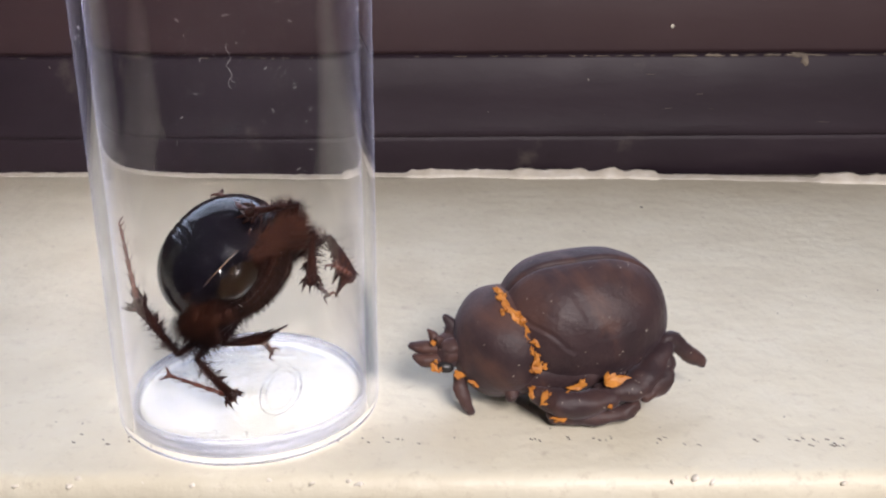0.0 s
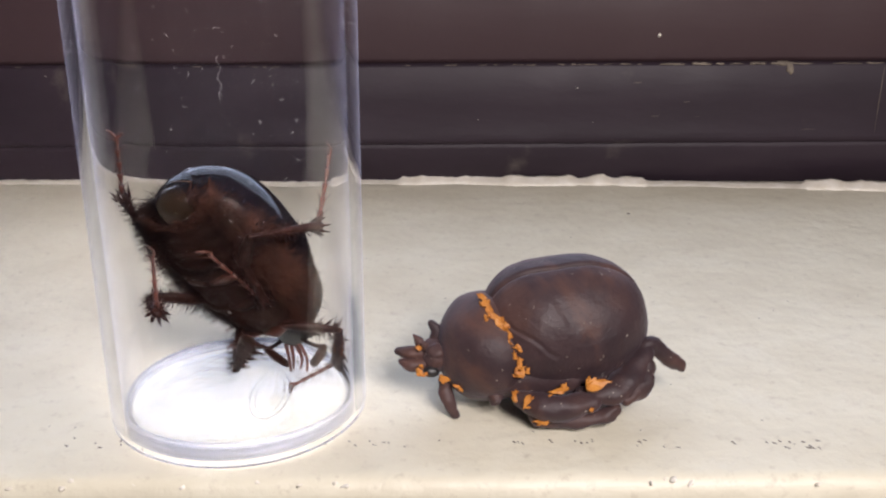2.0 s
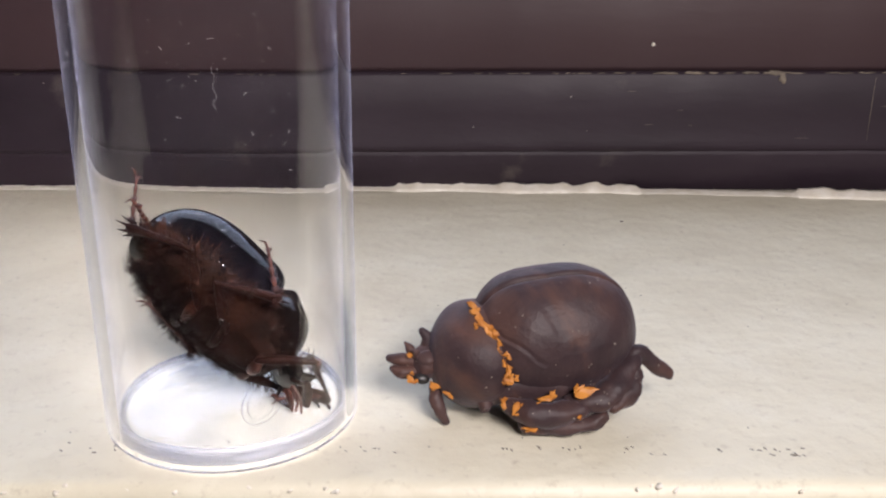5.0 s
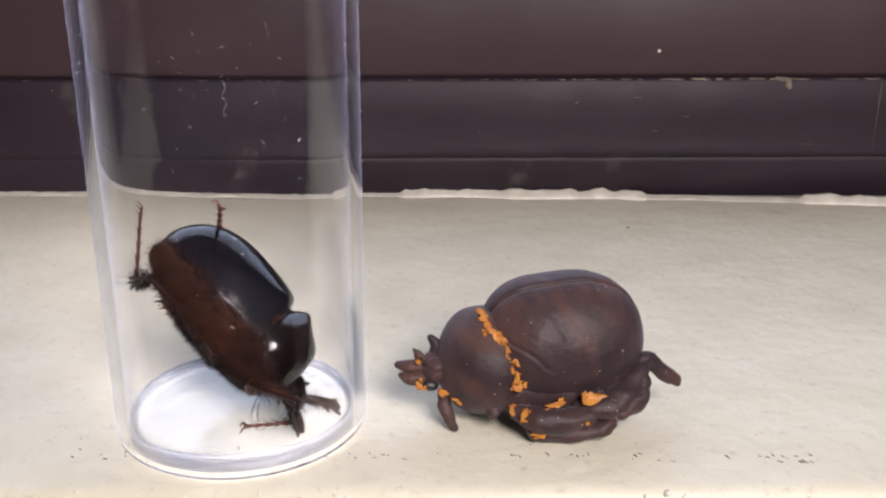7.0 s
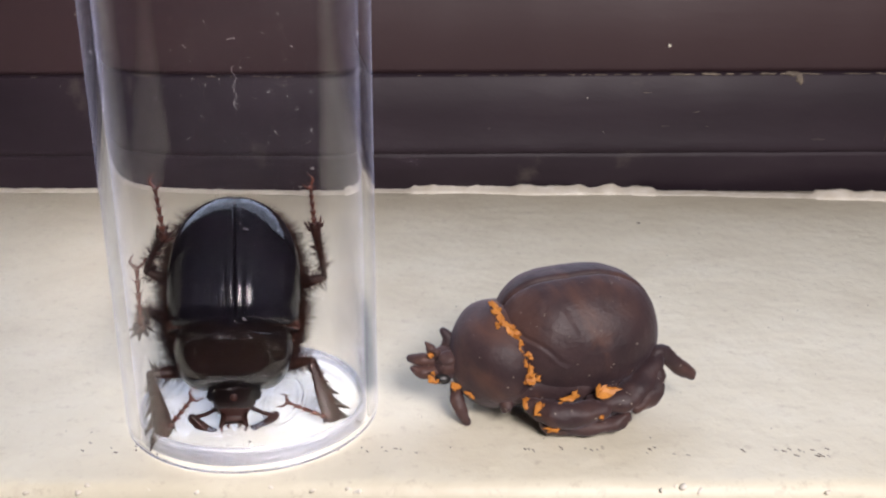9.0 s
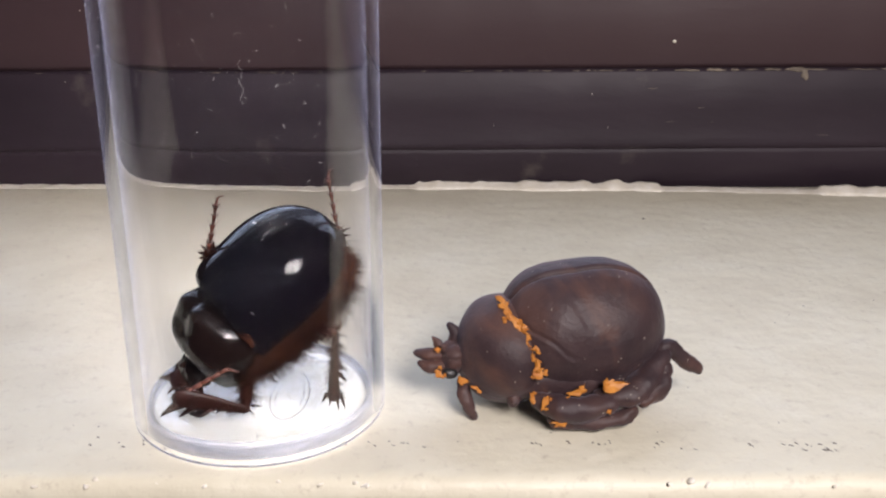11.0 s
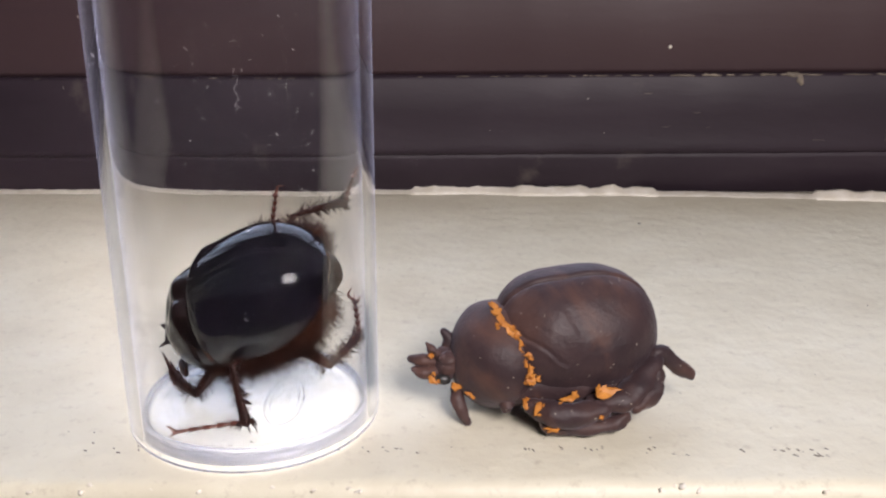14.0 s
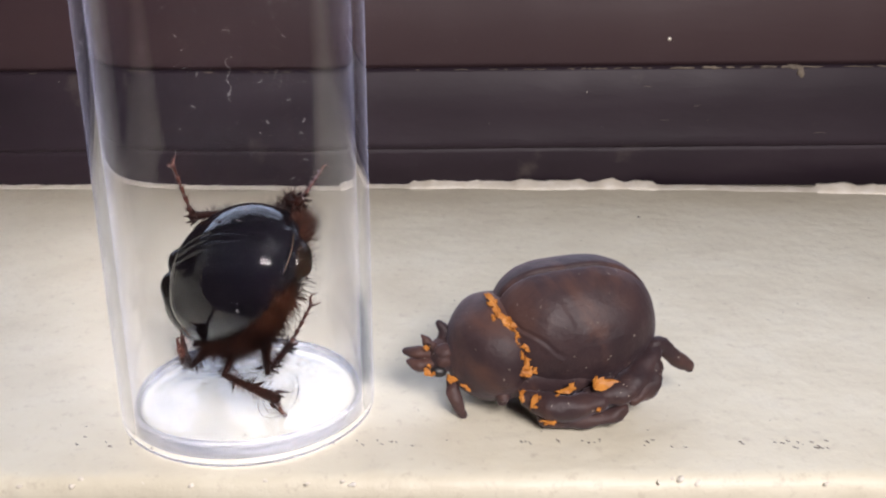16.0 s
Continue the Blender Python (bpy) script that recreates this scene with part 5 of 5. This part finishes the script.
    leg_walk("left hind", [
        (0.00, -0.94, -0.24, 0.25, 0.28, -0.40, 0.88, 0.43, 0.37, 0.82),
        (0.50, -0.99, -0.07, 0.12, 0.17, -0.62, 0.77, 0.34, -0.02, 0.94),
        (1.00, -0.87, -0.39, 0.31, -0.20, 0.77, 0.60, -0.23, -0.68, 0.70),
        (1.50, -0.89, -0.25, 0.38, -0.08, -0.98, -0.18, 0.44, -0.89, 0.13),
        (2.00, -0.73, -0.58, 0.36, 0.37, -0.93, -0.01, 0.62, -0.77, 0.14),
        (2.50, -0.60, -0.68, 0.43, 0.29, -0.93, 0.21, 0.54, -0.61, 0.58),
        (3.00, -0.23, -0.97, 0.04, 0.88, -0.35, -0.33, 0.64, -0.72, 0.26),
        (3.50, -0.50, -0.75, 0.43, 0.65, -0.76, 0.01, 0.76, -0.60, 0.26),
        (4.00, -0.10, -1.00, -0.03, 0.45, -0.71, 0.54, 0.82, -0.46, 0.32),
        (4.50, -0.25, -0.97, 0.07, 0.81, -0.44, 0.40, 0.89, -0.27, -0.37),
        (5.00, -0.27, -0.93, 0.25, 0.81, -0.44, 0.40, 0.93, -0.25, -0.27),
        (5.50, -0.28, -0.85, 0.44, 0.80, -0.44, 0.40, 0.96, -0.23, -0.17),
        (6.00, -0.28, -0.73, 0.63, 0.80, -0.45, 0.39, 0.98, -0.20, -0.07),
        (6.50, -0.26, -0.58, 0.77, 0.80, -0.45, 0.39, 0.98, -0.17, 0.04),
        (7.00, -0.24, -0.42, 0.87, 0.80, -0.45, 0.39, 0.98, -0.14, 0.14),
        (7.50, -0.38, -0.86, 0.35, 0.56, -0.64, 0.52, 0.72, -0.30, 0.63),
        (8.00, -0.72, -0.06, 0.69, 0.48, 0.48, 0.73, 0.03, -0.51, 0.86),
        (8.50, -0.75, -0.13, 0.64, 0.45, 0.39, 0.80, 0.05, -0.32, 0.95),
        (9.00, -0.94, -0.20, 0.28, 0.22, -0.63, 0.75, 0.14, -0.19, 0.97),
        (9.50, -0.94, -0.20, 0.28, 0.13, -0.64, 0.76, 0.32, -0.33, 0.89),
        (10.00, -0.94, -0.20, 0.29, 0.04, -0.66, 0.75, 0.53, -0.49, 0.70),
        (10.25, -0.94, -0.20, 0.29, 0.13, -0.33, 0.93, 0.62, -0.56, 0.55),
        (10.50, -0.94, -0.19, 0.29, -0.22, 0.76, -0.61, 0.69, -0.61, 0.39),
        (11.00, -0.94, -0.19, 0.30, -0.25, 0.69, -0.68, 0.76, -0.64, 0.07),
        (11.50, -0.93, -0.19, 0.30, -0.47, 0.56, -0.68, 0.76, -0.62, -0.17),
        (12.00, -0.95, -0.21, -0.22, 0.16, 0.15, -0.97, 0.30, -0.60, 0.74),
        (12.50, -0.98, -0.15, -0.15, 0.07, 0.20, -0.98, 0.28, -0.65, 0.71),
        (13.00, -0.75, -0.34, 0.56, -0.75, 0.21, -0.62, 0.30, 0.95, -0.11),
        (13.50, -0.89, -0.44, 0.15, 0.28, -0.38, -0.88, -0.65, 0.62, -0.44),
        (14.00, -0.69, -0.69, -0.20, 0.70, -0.15, -0.70, 0.05, -0.50, 0.87),
        (14.50, -0.81, -0.31, 0.49, -0.78, 0.16, -0.61, -0.36, 0.81, 0.46),
        (15.00, -0.92, -0.28, 0.28, -0.63, -0.11, -0.77, -0.20, 0.97, -0.16),
        (15.50, -0.79, -0.59, -0.18, 0.55, -0.17, -0.82, 0.07, 0.58, -0.81),
        (15.75, -0.89, 0.01, -0.46, 0.69, 0.14, -0.71, 0.98, -0.22, 0.00),
        (16.00, -0.59, 0.60, -0.54, 0.74, 0.43, -0.52, 0.35, -0.89, 0.30),
    ])
    leg_walk("right hind", [
        (0.00, 0.77, -0.44, 0.46, -0.50, -0.78, 0.38, -0.13, 0.87, 0.47),
        (0.50, 0.80, -0.36, 0.49, -0.50, -0.57, 0.65, -0.00, 0.99, 0.14),
        (1.00, 0.91, -0.22, 0.37, -0.31, -0.95, -0.02, -0.26, -0.09, 0.96),
        (1.50, 0.71, -0.09, 0.70, -0.52, 0.50, 0.69, 0.10, -0.87, 0.48),
        (2.00, 0.75, -0.66, 0.04, 0.42, 0.58, 0.70, -0.07, -0.30, 0.95),
        (2.50, 0.90, -0.13, 0.42, 0.00, -1.00, -0.10, -0.75, 0.16, 0.64),
        (3.00, 0.88, 0.12, 0.45, 0.24, -0.97, -0.07, -0.71, -0.29, 0.64),
        (3.50, 0.87, -0.42, -0.25, 0.42, 0.02, 0.91, -0.53, -0.26, 0.81),
        (4.00, 0.60, -0.70, 0.38, 0.79, 0.59, 0.17, -0.04, -0.22, 0.97),
        (4.50, 0.75, -0.54, 0.38, -0.39, -0.91, -0.12, -0.64, -0.36, 0.68),
        (5.00, 0.67, -0.67, 0.32, -0.54, -0.83, -0.15, -0.47, -0.45, 0.76),
        (5.50, 0.57, -0.78, 0.25, -0.68, -0.71, -0.18, -0.24, -0.54, 0.81),
        (6.00, 0.44, -0.88, 0.17, -0.80, -0.56, -0.20, 0.03, -0.60, 0.80),
        (6.50, 0.30, -0.95, 0.09, -0.89, -0.40, -0.21, 0.28, -0.61, 0.74),
        (7.00, 0.17, -0.98, 0.01, -0.95, -0.24, -0.22, 0.47, -0.59, 0.66),
        (7.50, 0.68, -0.08, 0.73, 0.60, -0.49, -0.63, 0.37, -0.58, 0.72),
        (8.00, 0.96, -0.21, 0.21, 0.30, -0.37, 0.88, 0.07, -0.50, 0.87),
        (8.50, 0.89, -0.14, 0.44, -0.23, -0.86, 0.45, 0.13, -0.38, 0.92),
        (9.00, 0.87, -0.27, 0.41, -0.36, -0.31, 0.88, 0.03, -0.27, 0.96),
        (9.50, 0.81, -0.47, 0.35, -0.50, -0.34, 0.80, 0.00, -0.30, 0.95),
        (10.00, 0.67, -0.70, 0.26, -0.65, -0.36, 0.68, -0.03, -0.32, 0.95),
        (10.50, 0.46, -0.88, 0.13, -0.77, -0.36, 0.53, -0.06, -0.35, 0.93),
        (11.00, 0.24, -0.97, 0.00, -0.86, -0.36, 0.37, -0.09, -0.38, 0.92),
        (11.50, 0.04, -0.99, -0.10, -0.92, -0.34, 0.21, -0.12, -0.40, 0.91),
        (12.00, 0.82, -0.37, 0.43, -0.43, -0.81, 0.41, -0.41, -0.59, 0.70),
        (12.50, 0.72, -0.49, 0.49, -0.59, -0.70, 0.40, -0.29, -0.64, 0.71),
        (12.75, 0.78, -0.46, 0.43, -0.49, -0.84, 0.24, 0.61, -0.78, 0.12),
        (13.00, 0.83, -0.42, 0.37, -0.37, -0.93, 0.07, 0.40, -0.07, -0.92),
        (13.25, 0.86, -0.36, 0.37, -0.26, -0.97, -0.03, 0.40, 0.36, -0.84),
        (13.50, 0.89, -0.29, 0.36, -0.14, -0.98, -0.12, 0.20, 0.26, -0.94),
        (13.75, 0.85, -0.41, 0.32, -0.10, -0.98, -0.16, 0.29, -0.74, 0.60),
        (14.00, 0.81, -0.52, 0.28, -0.05, -0.98, -0.19, -0.21, -0.64, 0.74),
        (14.25, 0.78, -0.52, 0.35, -0.25, -0.96, -0.10, -1.00, -0.02, 0.07),
        (14.50, 0.75, -0.51, 0.41, -0.43, -0.90, -0.00, 0.11, 0.33, -0.94),
        (15.00, 0.74, -0.51, 0.43, -0.49, -0.85, 0.16, -0.39, 0.20, -0.90),
        (15.25, 0.78, -0.46, 0.43, -0.43, -0.89, 0.13, -0.88, -0.06, -0.47),
        (15.50, 0.81, -0.41, 0.43, -0.36, -0.93, 0.10, -0.27, -0.90, 0.33),
        (16.00, 0.78, -0.47, 0.41, -0.46, -0.86, 0.22, 0.81, 0.40, -0.42),
    ])


motions()
